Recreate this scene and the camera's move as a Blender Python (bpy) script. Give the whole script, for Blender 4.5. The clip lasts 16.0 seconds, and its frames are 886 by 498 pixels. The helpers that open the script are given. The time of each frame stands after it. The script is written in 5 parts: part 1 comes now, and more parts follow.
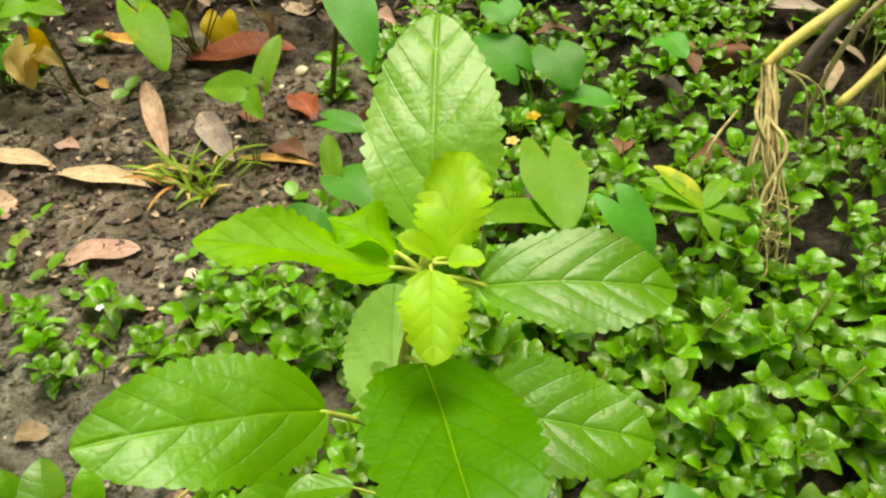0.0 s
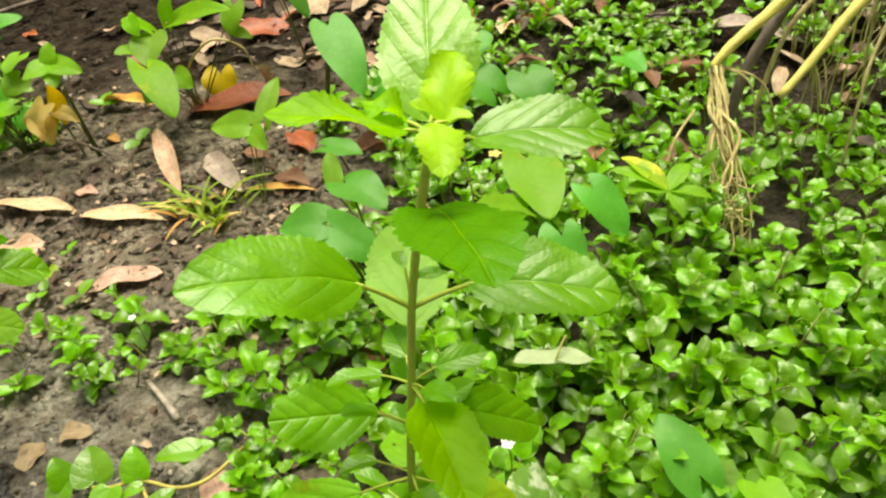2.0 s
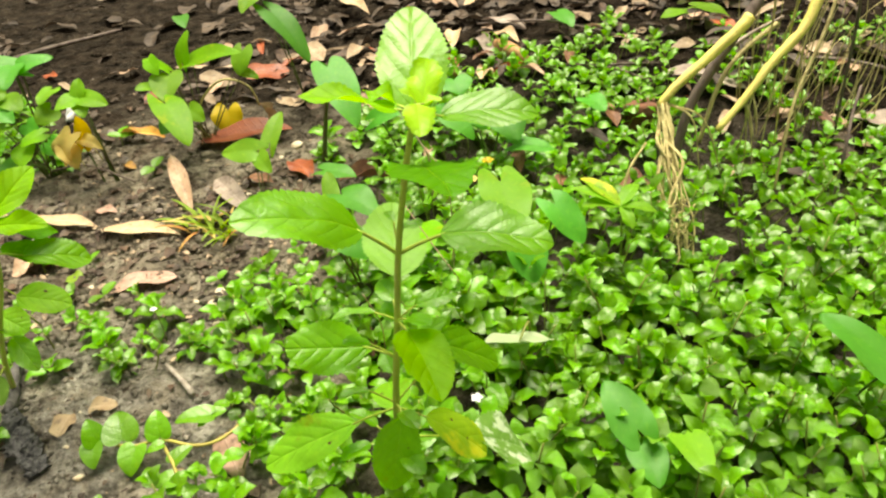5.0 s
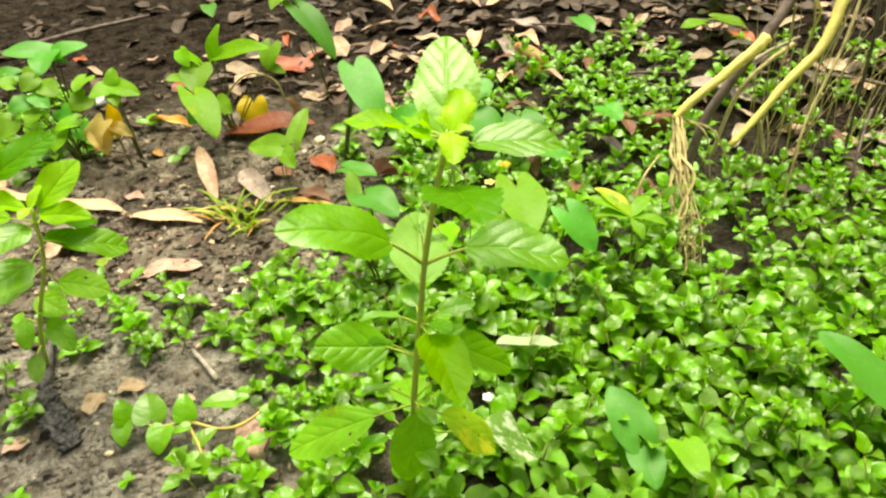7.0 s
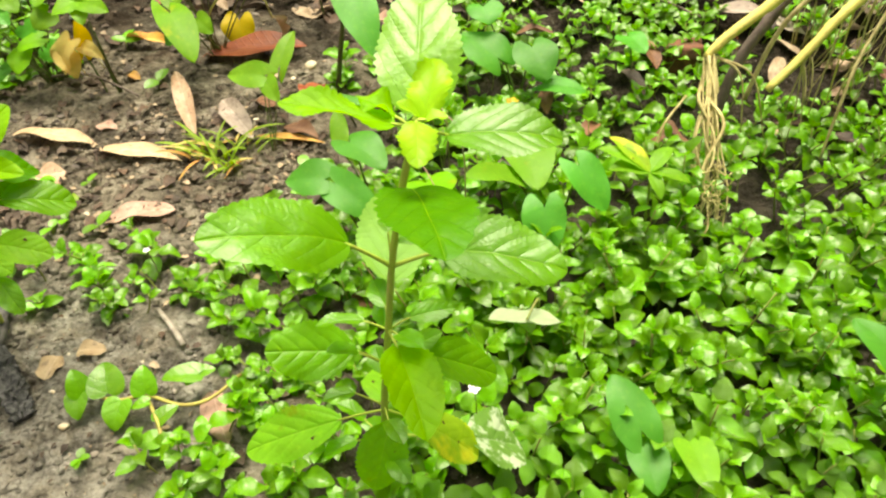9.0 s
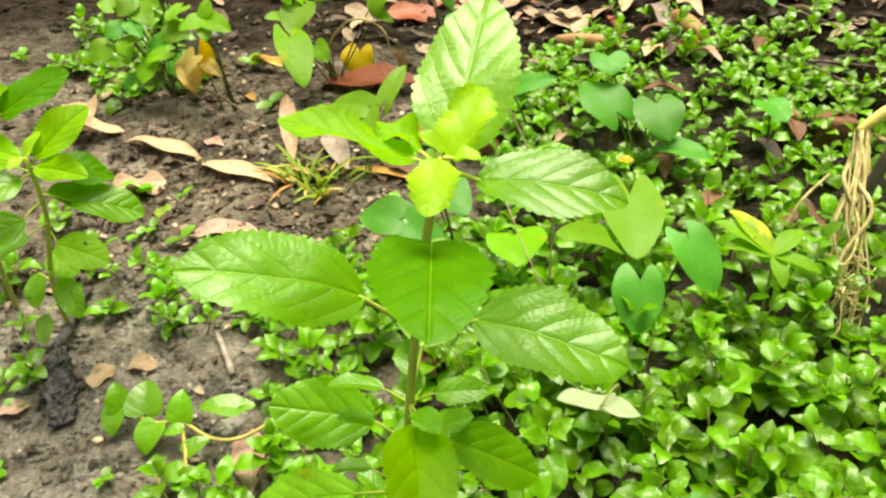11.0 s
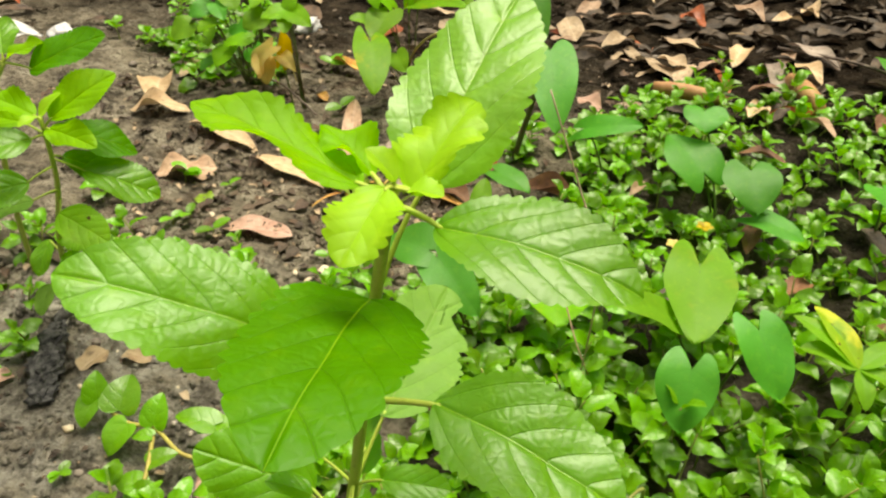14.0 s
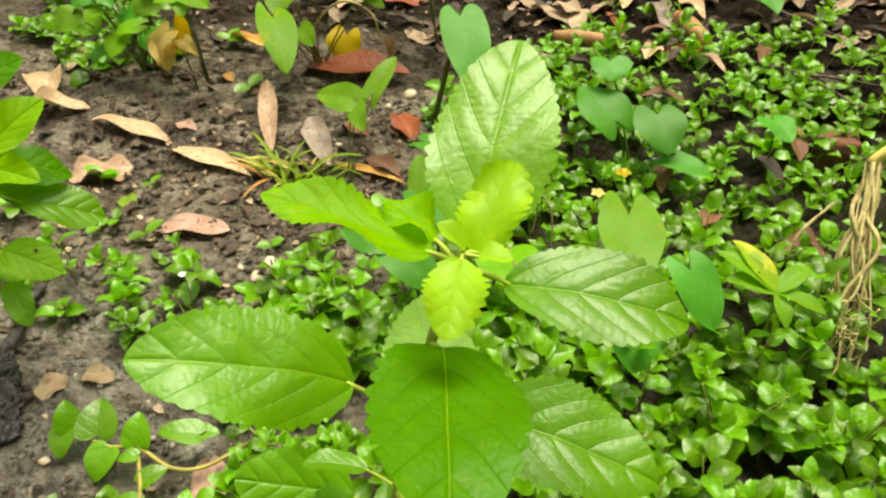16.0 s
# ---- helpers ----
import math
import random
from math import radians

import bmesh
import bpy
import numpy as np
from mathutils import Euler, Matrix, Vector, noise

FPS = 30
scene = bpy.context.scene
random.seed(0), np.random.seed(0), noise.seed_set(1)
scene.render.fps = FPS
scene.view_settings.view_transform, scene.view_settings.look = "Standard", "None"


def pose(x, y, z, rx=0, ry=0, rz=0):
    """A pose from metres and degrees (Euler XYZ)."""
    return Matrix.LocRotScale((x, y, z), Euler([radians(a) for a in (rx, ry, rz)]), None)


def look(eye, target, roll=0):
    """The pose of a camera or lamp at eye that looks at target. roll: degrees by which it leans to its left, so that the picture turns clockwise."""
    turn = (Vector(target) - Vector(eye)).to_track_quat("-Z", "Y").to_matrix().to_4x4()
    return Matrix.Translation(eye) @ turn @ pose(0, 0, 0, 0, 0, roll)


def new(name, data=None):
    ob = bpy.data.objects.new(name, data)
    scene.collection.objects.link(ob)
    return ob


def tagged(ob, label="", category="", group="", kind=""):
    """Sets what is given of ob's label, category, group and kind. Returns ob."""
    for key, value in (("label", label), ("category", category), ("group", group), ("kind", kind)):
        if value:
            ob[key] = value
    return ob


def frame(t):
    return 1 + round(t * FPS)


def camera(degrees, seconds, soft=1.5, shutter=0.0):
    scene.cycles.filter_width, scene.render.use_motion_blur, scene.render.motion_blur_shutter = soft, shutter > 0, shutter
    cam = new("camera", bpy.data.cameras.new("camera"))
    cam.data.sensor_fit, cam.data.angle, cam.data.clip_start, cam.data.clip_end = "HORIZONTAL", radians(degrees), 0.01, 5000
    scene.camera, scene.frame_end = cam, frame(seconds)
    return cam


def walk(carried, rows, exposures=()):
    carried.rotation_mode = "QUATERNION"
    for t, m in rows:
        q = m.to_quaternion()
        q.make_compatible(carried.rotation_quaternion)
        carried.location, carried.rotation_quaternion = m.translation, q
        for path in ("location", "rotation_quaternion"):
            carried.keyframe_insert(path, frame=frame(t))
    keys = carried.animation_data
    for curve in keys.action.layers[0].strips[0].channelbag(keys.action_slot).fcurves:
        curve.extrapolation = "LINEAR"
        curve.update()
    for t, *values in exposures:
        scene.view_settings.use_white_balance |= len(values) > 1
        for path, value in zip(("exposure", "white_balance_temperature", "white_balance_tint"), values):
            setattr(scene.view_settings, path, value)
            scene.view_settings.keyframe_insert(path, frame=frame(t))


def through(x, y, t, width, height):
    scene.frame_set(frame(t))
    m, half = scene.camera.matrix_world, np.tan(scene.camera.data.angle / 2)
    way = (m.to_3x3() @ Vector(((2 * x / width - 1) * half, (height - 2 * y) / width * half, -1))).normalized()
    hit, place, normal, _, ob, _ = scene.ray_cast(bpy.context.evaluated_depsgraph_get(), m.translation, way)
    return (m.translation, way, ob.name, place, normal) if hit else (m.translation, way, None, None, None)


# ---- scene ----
cam = camera(63.6, 16.0, soft=2.3)
EXPOSURE = 0.86
STOPS = [(0.0, -0.30), (1.0, -0.14), (2.0, 0.03), (4.0, 0.18), (7.0, 0.30), (8.0, 0.32), (11.0, 0.20), (12.0, 0.12), (13.0, -0.06), (14.5, -0.18), (15.5, -0.24), (16.0, -0.18)]
PATH = [
    (0, (0.144, 0.182, 0.535), (0.046, 1.586, -0.886), -3.7),
    (0.5, (0.14, 0.153, 0.535), (0.029, 1.638, -0.801), -5.0),
    (1, (0.14, 0.125, 0.54), (0.051, 1.664, -0.734), -5.2),
    (1.5, (0.137, 0.105, 0.538), (0.061, 1.653, -0.726), -5.9),
    (2, (0.139, 0.081, 0.532), (0.072, 1.61, -0.756), -7.1),
    (2.5, (0.141, 0.06, 0.533), (0.087, 1.574, -0.773), -6.4),
    (3, (0.142, 0.031, 0.535), (0.137, 1.574, -0.737), -4.3),
    (3.5, (0.139, 0.004, 0.543), (0.092, 1.588, -0.677), -4.5),
    (4, (0.143, -0.01, 0.548), (0.118, 1.599, -0.64), -4.8),
    (4.2, (0.142, -0.015, 0.556), (0.125, 1.594, -0.631), -4.8),
    (6.3, (0.143, -0.075, 0.561), (0.114, 1.568, -0.58), -6.3),
    (6.5, (0.142, -0.072, 0.571), (0.132, 1.55, -0.598), -5.4),
    (7, (0.133, -0.062, 0.593), (0.093, 1.541, -0.603), -3.4),
    (7.5, (0.135, -0.047, 0.598), (0.066, 1.496, -0.672), -3.4),
    (8, (0.139, -0.027, 0.602), (0.108, 1.464, -0.731), -1.2),
    (8.2, (0.141, -0.013, 0.599), (0.112, 1.459, -0.755), -1.1),
    (10.3, (0.178, 0.094, 0.549), (-0.081, 1.506, -0.843), -5.3),
    (10.5, (0.172, 0.096, 0.546), (-0.105, 1.527, -0.824), -4.1),
    (11, (0.189, 0.102, 0.536), (-0.23, 1.585, -0.739), -3.8),
    (11.5, (0.205, 0.121, 0.525), (-0.33, 1.612, -0.697), -2.9),
    (12, (0.217, 0.144, 0.507), (-0.376, 1.603, -0.726), -2.5),
    (12.5, (0.225, 0.161, 0.498), (-0.418, 1.612, -0.719), -1.5),
    (13, (0.226, 0.176, 0.494), (-0.475, 1.63, -0.686), 0.5),
    (13.5, (0.216, 0.175, 0.494), (-0.502, 1.63, -0.675), 1.3),
    (14, (0.205, 0.175, 0.497), (-0.428, 1.634, -0.717), 1.5),
    (14.5, (0.197, 0.175, 0.507), (-0.318, 1.647, -0.746), 2.6),
    (15, (0.19, 0.177, 0.51), (-0.207, 1.631, -0.804), 3.3),
    (15.5, (0.177, 0.171, 0.517), (-0.175, 1.6, -0.837), 1.8),
    (16, (0.16, 0.161, 0.537), (-0.174, 1.615, -0.795), 1.0),
]
walk(cam, [(t, look(eye, target, roll)) for t, eye, target, roll in PATH], [(t, EXPOSURE + e, 7400.0, 6.0) for t, e in STOPS])

# ---- world and light: bright, hazy daylight under an open sky ----
SUN_UP, SUN_ROUND = 74.0, 8.0
world = bpy.data.worlds.new("sky")
scene.world = world
world.use_nodes = True
wn, wl = world.node_tree.nodes, world.node_tree.links
sky = wn.new("ShaderNodeTexSky")
sky.sky_type, sky.sun_disc = "NISHITA", False
sky.sun_elevation, sky.sun_rotation = radians(SUN_UP), radians(SUN_ROUND)
sky.dust_density, sky.air_density = 4.0, 1.0
haze = wn.new("ShaderNodeHueSaturation")
haze.inputs["Saturation"].default_value = 0.2
wl.new(sky.outputs[0], haze.inputs["Color"])
wl.new(haze.outputs[0], wn["Background"].inputs["Color"])
wn["Background"].inputs["Strength"].default_value = 0.074
sun = new("sun", bpy.data.lights.new("sun", "SUN"))
sun.data.energy, sun.data.angle, sun.data.color = 3.1, radians(40), (1.0, 0.95, 0.84)
# the sky's rotation turns clockwise from +y, seen from above
sun.matrix_world = look((0, 0, 0), (-math.sin(radians(SUN_ROUND)) * math.cos(radians(SUN_UP)),
                                    -math.cos(radians(SUN_ROUND)) * math.cos(radians(SUN_UP)), -math.sin(radians(SUN_UP))))


# ---- materials ----
class Nodes:
    """A small helper that writes a node tree step by step."""

    def __init__(self, name):
        self.mat = bpy.data.materials.new(name)
        self.mat.use_nodes = True
        self.tree = self.mat.node_tree
        self.bsdf = self.tree.nodes["Principled BSDF"]
        self.out = self.tree.nodes["Material Output"]

    def put(self, socket, value):
        if isinstance(value, bpy.types.NodeSocket):
            self.tree.links.new(value, socket)
        elif isinstance(value, (tuple, list)) and len(value) == 3 and socket.type == "RGBA":
            socket.default_value = (*value, 1)
        else:
            socket.default_value = value

    def math(self, op, a, b=0.5, c=0.5):
        n = self.tree.nodes.new("ShaderNodeMath")
        n.operation = op
        for s, v in zip(n.inputs, (a, b, c)):
            self.put(s, v)
        return n.outputs[0]

    def mix(self, f, a, b, how="MIX"):
        n = self.tree.nodes.new("ShaderNodeMix")
        n.data_type, n.blend_type = "RGBA", how
        self.put(n.inputs[0], f), self.put(n.inputs[6], a), self.put(n.inputs[7], b)
        return n.outputs[2]

    def noise(self, scale, detail=3.0, rough=0.5, vector=None):
        n = self.tree.nodes.new("ShaderNodeTexNoise")
        n.inputs["Scale"].default_value, n.inputs["Detail"].default_value, n.inputs["Roughness"].default_value = scale, detail, rough
        self.put(n.inputs["Vector"], vector or self.coord("Object"))
        return n.outputs["Fac"]

    def voronoi(self, scale, vector=None, out="Distance", feature="F1"):
        n = self.tree.nodes.new("ShaderNodeTexVoronoi")
        n.feature = feature
        n.inputs["Scale"].default_value = scale
        self.put(n.inputs["Vector"], vector or self.coord("Object"))
        return n.outputs[out]

    def coord(self, which):
        return self.tree.nodes.new("ShaderNodeTexCoord").outputs[which]

    def place(self):
        return self.tree.nodes.new("ShaderNodeNewGeometry").outputs["Position"]

    def chance(self):
        """A number from 0 to 1 that differs from piece to piece."""
        a = self.tree.nodes.new("ShaderNodeObjectInfo").outputs["Random"]
        b = self.tree.nodes.new("ShaderNodeNewGeometry").outputs["Random Per Island"]
        return self.math("FRACT", self.math("ADD", a, b))

    def range(self, v, lo, hi, to_lo=0.0, to_hi=1.0):
        n = self.tree.nodes.new("ShaderNodeMapRange")
        n.interpolation_type = "SMOOTHSTEP"
        for s, x in zip(n.inputs, (v, lo, hi, to_lo, to_hi)):
            self.put(s, x)
        return n.outputs[0]

    def bump(self, height, strength, distance, under=None):
        n = self.tree.nodes.new("ShaderNodeBump")
        n.inputs["Strength"].default_value, n.inputs["Distance"].default_value = strength, distance
        self.put(n.inputs["Height"], height)
        if under:
            self.put(n.inputs["Normal"], under)
        return n.outputs[0]

    def hue(self, colour, h=0.5, s=1.0, v=1.0):
        n = self.tree.nodes.new("ShaderNodeHueSaturation")
        self.put(n.inputs["Hue"], h), self.put(n.inputs["Saturation"], s), self.put(n.inputs["Value"], v), self.put(n.inputs["Color"], colour)
        return n.outputs[0]

    def finish(self, colour, rough, normal=None, spec=0.5, through=0.0, through_colour=None):
        self.put(self.bsdf.inputs["Base Color"], colour)
        self.put(self.bsdf.inputs["Roughness"], rough)
        self.put(self.bsdf.inputs["Specular IOR Level"], spec)
        if normal:
            self.put(self.bsdf.inputs["Normal"], normal)
        if through:
            t = self.tree.nodes.new("ShaderNodeBsdfTranslucent")
            self.put(t.inputs["Color"], through_colour or colour)
            if normal:
                self.put(t.inputs["Normal"], normal)
            m = self.tree.nodes.new("ShaderNodeMixShader")
            self.put(m.inputs[0], through)
            self.tree.links.new(self.bsdf.outputs[0], m.inputs[1])
            self.tree.links.new(t.outputs[0], m.inputs[2])
            self.tree.links.new(m.outputs[0], self.out.inputs["Surface"])
        return self.mat


def leaf_material(name, colour, vein, veins=5.0, slant=2.2, rough=0.36, glow=0.38, relief=0.3, spot=0.0, spot_colour=(0.1, 0.06, 0.02),
                  blotch=None, blotch_at=0.6, spread=0.12, spec=0.4, width=0.022, fade=1.0, warm=0.485, blotch_size=28.0):
    """A leaf: midrib and side veins along the blade, puffed fields between them, patches, specks and a green that varies from leaf to leaf."""
    n = Nodes(name)
    uv = n.tree.nodes.new("ShaderNodeSeparateXYZ")
    n.put(uv.inputs[0], n.coord("UV"))
    side = n.math("ABSOLUTE", n.math("MULTIPLY_ADD", uv.outputs[0], 2.0, -1.0))
    bend = n.math("MULTIPLY", n.math("POWER", side, 1.3), slant)
    line = n.math("SUBTRACT", n.math("MULTIPLY", uv.outputs[1], veins), bend)
    line = n.math("ADD", line, n.math("MULTIPLY", n.math("SUBTRACT", n.noise(38.0, 1), 0.5), 0.16))
    between = n.math("PINGPONG", line, 0.5)
    ribs = n.range(between, 0.0, width, 1.0, 0.0)
    ribs = n.math("MULTIPLY", ribs, n.range(side, 0.45, 0.95, 1.0, 0.1))
    mid = n.range(side, n.range(uv.outputs[1], 0.0, 1.0, 0.006, 0.0), n.range(uv.outputs[1], 0.0, 1.0, 0.018, 0.007), 1.0, 0.0)
    cells = n.voronoi(260.0, feature="DISTANCE_TO_EDGE")
    net = n.range(cells, 0.0, 0.12, 1.0, 0.0)
    chance = n.chance()
    c = n.hue(colour, n.math("MULTIPLY_ADD", n.math("SUBTRACT", chance, 0.5), spread * 0.07, 0.5), 1.0,
              n.math("MULTIPLY_ADD", chance, spread * 4, 1.0 - spread * 2))
    patch = n.noise(34.0, 4.0, 0.6)
    c = n.mix(n.math("MULTIPLY", n.range(patch, 0.42, 0.66), 0.25), c, n.hue(c, 0.49, 1.0, 0.66))
    c = n.mix(n.math("MULTIPLY", n.range(n.noise(160.0, 3.0), 0.5, 0.75), 0.25), c, n.hue(c, 0.475, 1.0, 1.4))
    c = n.mix(n.math("MULTIPLY", net, 0.02 * fade), c, vein)
    c = n.mix(n.math("MULTIPLY", ribs, 0.45 * fade), c, n.hue(c, 0.5, 1.0, 0.55))
    c = n.mix(n.math("MULTIPLY", mid, 0.7 * fade), c, vein)
    if blotch:
        c = n.mix(n.range(n.noise(blotch_size, 3.0, 0.55), blotch_at - 0.06, blotch_at + 0.08), c, blotch)
    if spot:
        c = n.mix(n.range(n.noise(120.0, 2.0), 0.74 - spot, 0.78 - spot), c, spot_colour)
    puff = n.math("ADD", n.math("MULTIPLY", n.range(between, 0.0, 0.06), 0.20), n.math("MULTIPLY", n.range(between, 0.0, 0.45), 0.12))
    puff = n.math("MULTIPLY", puff, n.math("MULTIPLY", n.range(side, 0.0, 0.06, 0.4, 1.0), n.range(side, 0.5, 1.0, 1.0, 0.5)))
    height = n.math("ADD", puff, n.math("ADD", n.math("MULTIPLY", n.noise(300.0, 3.0), 0.16), n.math("MULTIPLY", n.noise(90.0, 2.0), 0.28)))
    height = n.math("ADD", height, n.math("MULTIPLY", n.range(cells, 0.0, 0.3), 0.10))
    normal = n.bump(height, relief, 0.0016)
    gloss = n.math("MULTIPLY_ADD", n.noise(90.0, 3.0), 0.22, rough - 0.1)
    return n.finish(c, gloss, normal, spec, glow, n.hue(c, warm, 1.1, 1.45))


def dry_material(name, colour, other, rough=0.6):
    n = Nodes(name)
    uv = n.tree.nodes.new("ShaderNodeSeparateXYZ")
    n.put(uv.inputs[0], n.coord("UV"))
    side = n.math("ABSOLUTE", n.math("MULTIPLY_ADD", uv.outputs[0], 2.0, -1.0))
    line = n.math("SUBTRACT", n.math("MULTIPLY", uv.outputs[1], 13.0), n.math("MULTIPLY", side, 1.6))
    ribs = n.range(n.math("PINGPONG", line, 0.5), 0.0, 0.12, 1.0, 0.0)
    mid = n.range(side, 0.0, 0.09, 1.0, 0.0)
    chance = n.chance()
    c = n.hue(n.mix(n.range(n.noise(40.0, 5.0, 0.65), 0.35, 0.68), colour, other), 0.5, 1.0, n.math("MULTIPLY_ADD", chance, 0.6, 0.68))
    c = n.mix(n.math("MULTIPLY", n.range(n.noise(150.0, 3.0), 0.56, 0.7), 0.6), c, n.hue(c, 0.49, 0.9, 0.45))
    c = n.mix(n.math("MULTIPLY", n.math("MAXIMUM", mid, n.math("MULTIPLY", ribs, 0.12)), 0.3), c, n.hue(c, 0.5, 0.8, 1.5))
    h = n.math("ADD", n.math("MULTIPLY", mid, 0.8), n.math("ADD", n.noise(120.0, 4.0), n.math("MULTIPLY", ribs, 0.4)))
    return n.finish(c, rough, n.bump(h, 0.6, 0.0012), 0.4, 0.1)


def stem_material(name, colour, other, scale=90.0, rough=0.5, streak=0.15, relief=0.4):
    n = Nodes(name)
    v = n.tree.nodes.new("ShaderNodeMapping")
    n.put(v.inputs[0], n.coord("Object"))
    v.inputs["Scale"].default_value = (1, 1, streak)
    f = n.noise(scale, 4.0, 0.6, v.outputs[0])
    c = n.mix(n.range(f, 0.35, 0.68), colour, other)
    c = n.mix(n.math("MULTIPLY", n.range(n.noise(scale * 3, 2.0), 0.6, 0.72), 0.5), c, n.hue(c, 0.5, 1.0, 0.55))
    return n.finish(c, rough, n.bump(n.math("ADD", f, n.noise(scale * 5, 2.0)), relief, 0.001), 0.4)


def soil_material():
    n = Nodes("damp_soil")
    p = n.place()
    broad = n.noise(5.0, 4.0, 0.6, p)
    mid = n.noise(30.0, 8.0, 0.7, p)
    fine = n.noise(210.0, 4.0, 0.6, p)
    c = n.mix(n.range(mid, 0.32, 0.66), (0.022, 0.017, 0.011), (0.355, 0.302, 0.220))
    c = n.mix(n.math("MULTIPLY", n.range(broad, 0.46, 0.60), 0.6), c, (0.36, 0.31, 0.225))
    c = n.mix(n.math("MULTIPLY", n.range(n.noise(19.0, 5.0, 0.65, p), 0.50, 0.62), 0.65), c, (0.52, 0.46, 0.35))
    c = n.mix(n.math("MULTIPLY", n.range(n.noise(14.0, 3.0, 0.5, p), 0.56, 0.68), 0.45), c, (0.085, 0.042, 0.022))
    c = n.mix(n.math("MULTIPLY", n.range(fine, 0.55, 0.75), 0.55), c, (0.36, 0.30, 0.22))
    # darker soil colour towards the back, beginning nearer on the right
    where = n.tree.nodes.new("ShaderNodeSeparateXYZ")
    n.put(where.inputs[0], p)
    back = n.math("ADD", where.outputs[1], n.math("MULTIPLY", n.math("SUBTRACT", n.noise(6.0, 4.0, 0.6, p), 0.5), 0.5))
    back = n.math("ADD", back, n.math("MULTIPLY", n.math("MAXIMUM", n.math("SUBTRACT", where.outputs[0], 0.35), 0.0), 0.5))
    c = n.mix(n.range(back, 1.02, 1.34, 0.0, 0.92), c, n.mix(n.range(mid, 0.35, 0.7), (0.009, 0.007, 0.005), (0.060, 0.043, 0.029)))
    # shade under the herb mat, put into the soil colour, with a ragged edge
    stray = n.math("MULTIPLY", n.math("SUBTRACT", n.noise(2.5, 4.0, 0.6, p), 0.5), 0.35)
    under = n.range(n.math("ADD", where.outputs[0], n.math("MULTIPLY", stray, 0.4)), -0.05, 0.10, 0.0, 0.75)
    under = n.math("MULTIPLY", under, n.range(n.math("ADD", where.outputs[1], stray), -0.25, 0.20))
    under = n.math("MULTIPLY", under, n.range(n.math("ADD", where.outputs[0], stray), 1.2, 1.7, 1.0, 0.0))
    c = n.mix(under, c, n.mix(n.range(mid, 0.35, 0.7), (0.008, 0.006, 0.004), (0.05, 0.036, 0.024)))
    # a dried, paler stretch beside the path
    gap = n.tree.nodes.new("ShaderNodeVectorMath")
    gap.operation = "DISTANCE"
    n.put(gap.inputs[0], p)
    gap.inputs[1].default_value = (-0.28, 0.40, 0.0)
    dry = n.range(n.math("ADD", gap.outputs["Value"], n.math("MULTIPLY", n.math("SUBTRACT", n.noise(11.0, 4.0, 0.6, p), 0.5), 0.35)), 0.15, 0.32, 0.78, 0.0)
    dry = n.math("MULTIPLY", dry, n.range(n.noise(26.0, 5.0, 0.7, p), 0.36, 0.56, 0.25, 1.0))
    pale = n.mix(n.range(mid, 0.3, 0.66), (0.09, 0.080, 0.062), (0.56, 0.53, 0.45))
    pale = n.mix(n.math("MULTIPLY", n.range(n.noise(75.0, 4.0, 0.7, p), 0.50, 0.62), 0.55), pale, (0.13, 0.115, 0.09))
    c = n.mix(dry, c, pale)
    c = n.mix(n.range(n.noise(330.0, 2.0, 0.5, p), 0.70, 0.76), c, (0.42, 0.38, 0.31))
    grain = n.voronoi(110.0, p)
    h = n.math("ADD", n.math("MULTIPLY", mid, 2.2), n.math("ADD", fine, n.math("MULTIPLY", grain, -0.9)))
    return n.finish(c, n.range(broad, 0.35, 0.65, 0.62, 0.9), n.bump(h, 1.0, 0.011), n.range(back, 0.95, 1.30, 0.18, 0.03))


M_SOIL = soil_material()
M_BASIL = leaf_material("basil_leaf_green", (0.168, 0.450, 0.005), (0.32, 0.56, 0.03), rough=0.38, spread=0.06, relief=0.45, spec=1.0, glow=0.48)
M_BASIL_LIGHT = leaf_material("basil_leaf_light", (0.250, 0.570, 0.028), (0.40, 0.62, 0.10), rough=0.38, spread=0.03, relief=0.45, spec=1.0, glow=0.46)
M_BASIL_DEEP = leaf_material("basil_leaf_deep_green", (0.092, 0.325, 0.001), (0.34, 0.58, 0.02), rough=0.42, spread=0.03, relief=0.6, spec=0.30, glow=0.46)
M_BASIL_LIME = leaf_material("basil_leaf_lime", (0.230, 0.530, 0.002), (0.34, 0.52, 0.015), rough=0.5, spread=0.03, relief=0.4, spec=0.25, glow=0.45)
M_BASIL_OLD = leaf_material("basil_leaf_old", (0.300, 0.640, 0.040), (0.40, 0.60, 0.08), warm=0.5, rough=0.45, spread=0.08, blotch=(0.34, 0.42, 0.02), blotch_at=0.64, spot=0.02, glow=0.6, relief=0.45, spec=0.3)
M_BASIL_PALE = leaf_material("basil_leaf_underside", (0.220, 0.440, 0.060), (0.34, 0.48, 0.15), rough=0.55, spread=0.04, relief=0.35)
M_BASIL_YELLOW = leaf_material("basil_leaf_yellowing", (0.440, 0.700, 0.040), (0.56, 0.70, 0.10), rough=0.45, warm=0.502, blotch=(0.84, 0.82, 0.06), blotch_at=0.55, spot=0.03, glow=0.48, spec=0.3)
M_BASIL_YOUNG = leaf_material("basil_leaf_young", (0.360, 0.640, 0.020), (0.40, 0.62, 0.015), rough=0.46, spread=0.04, relief=0.14, glow=0.42, fade=0.5)
M_BASIL_STEM = stem_material("basil_stem_green", (0.46, 0.62, 0.08), (0.48, 0.50, 0.12))
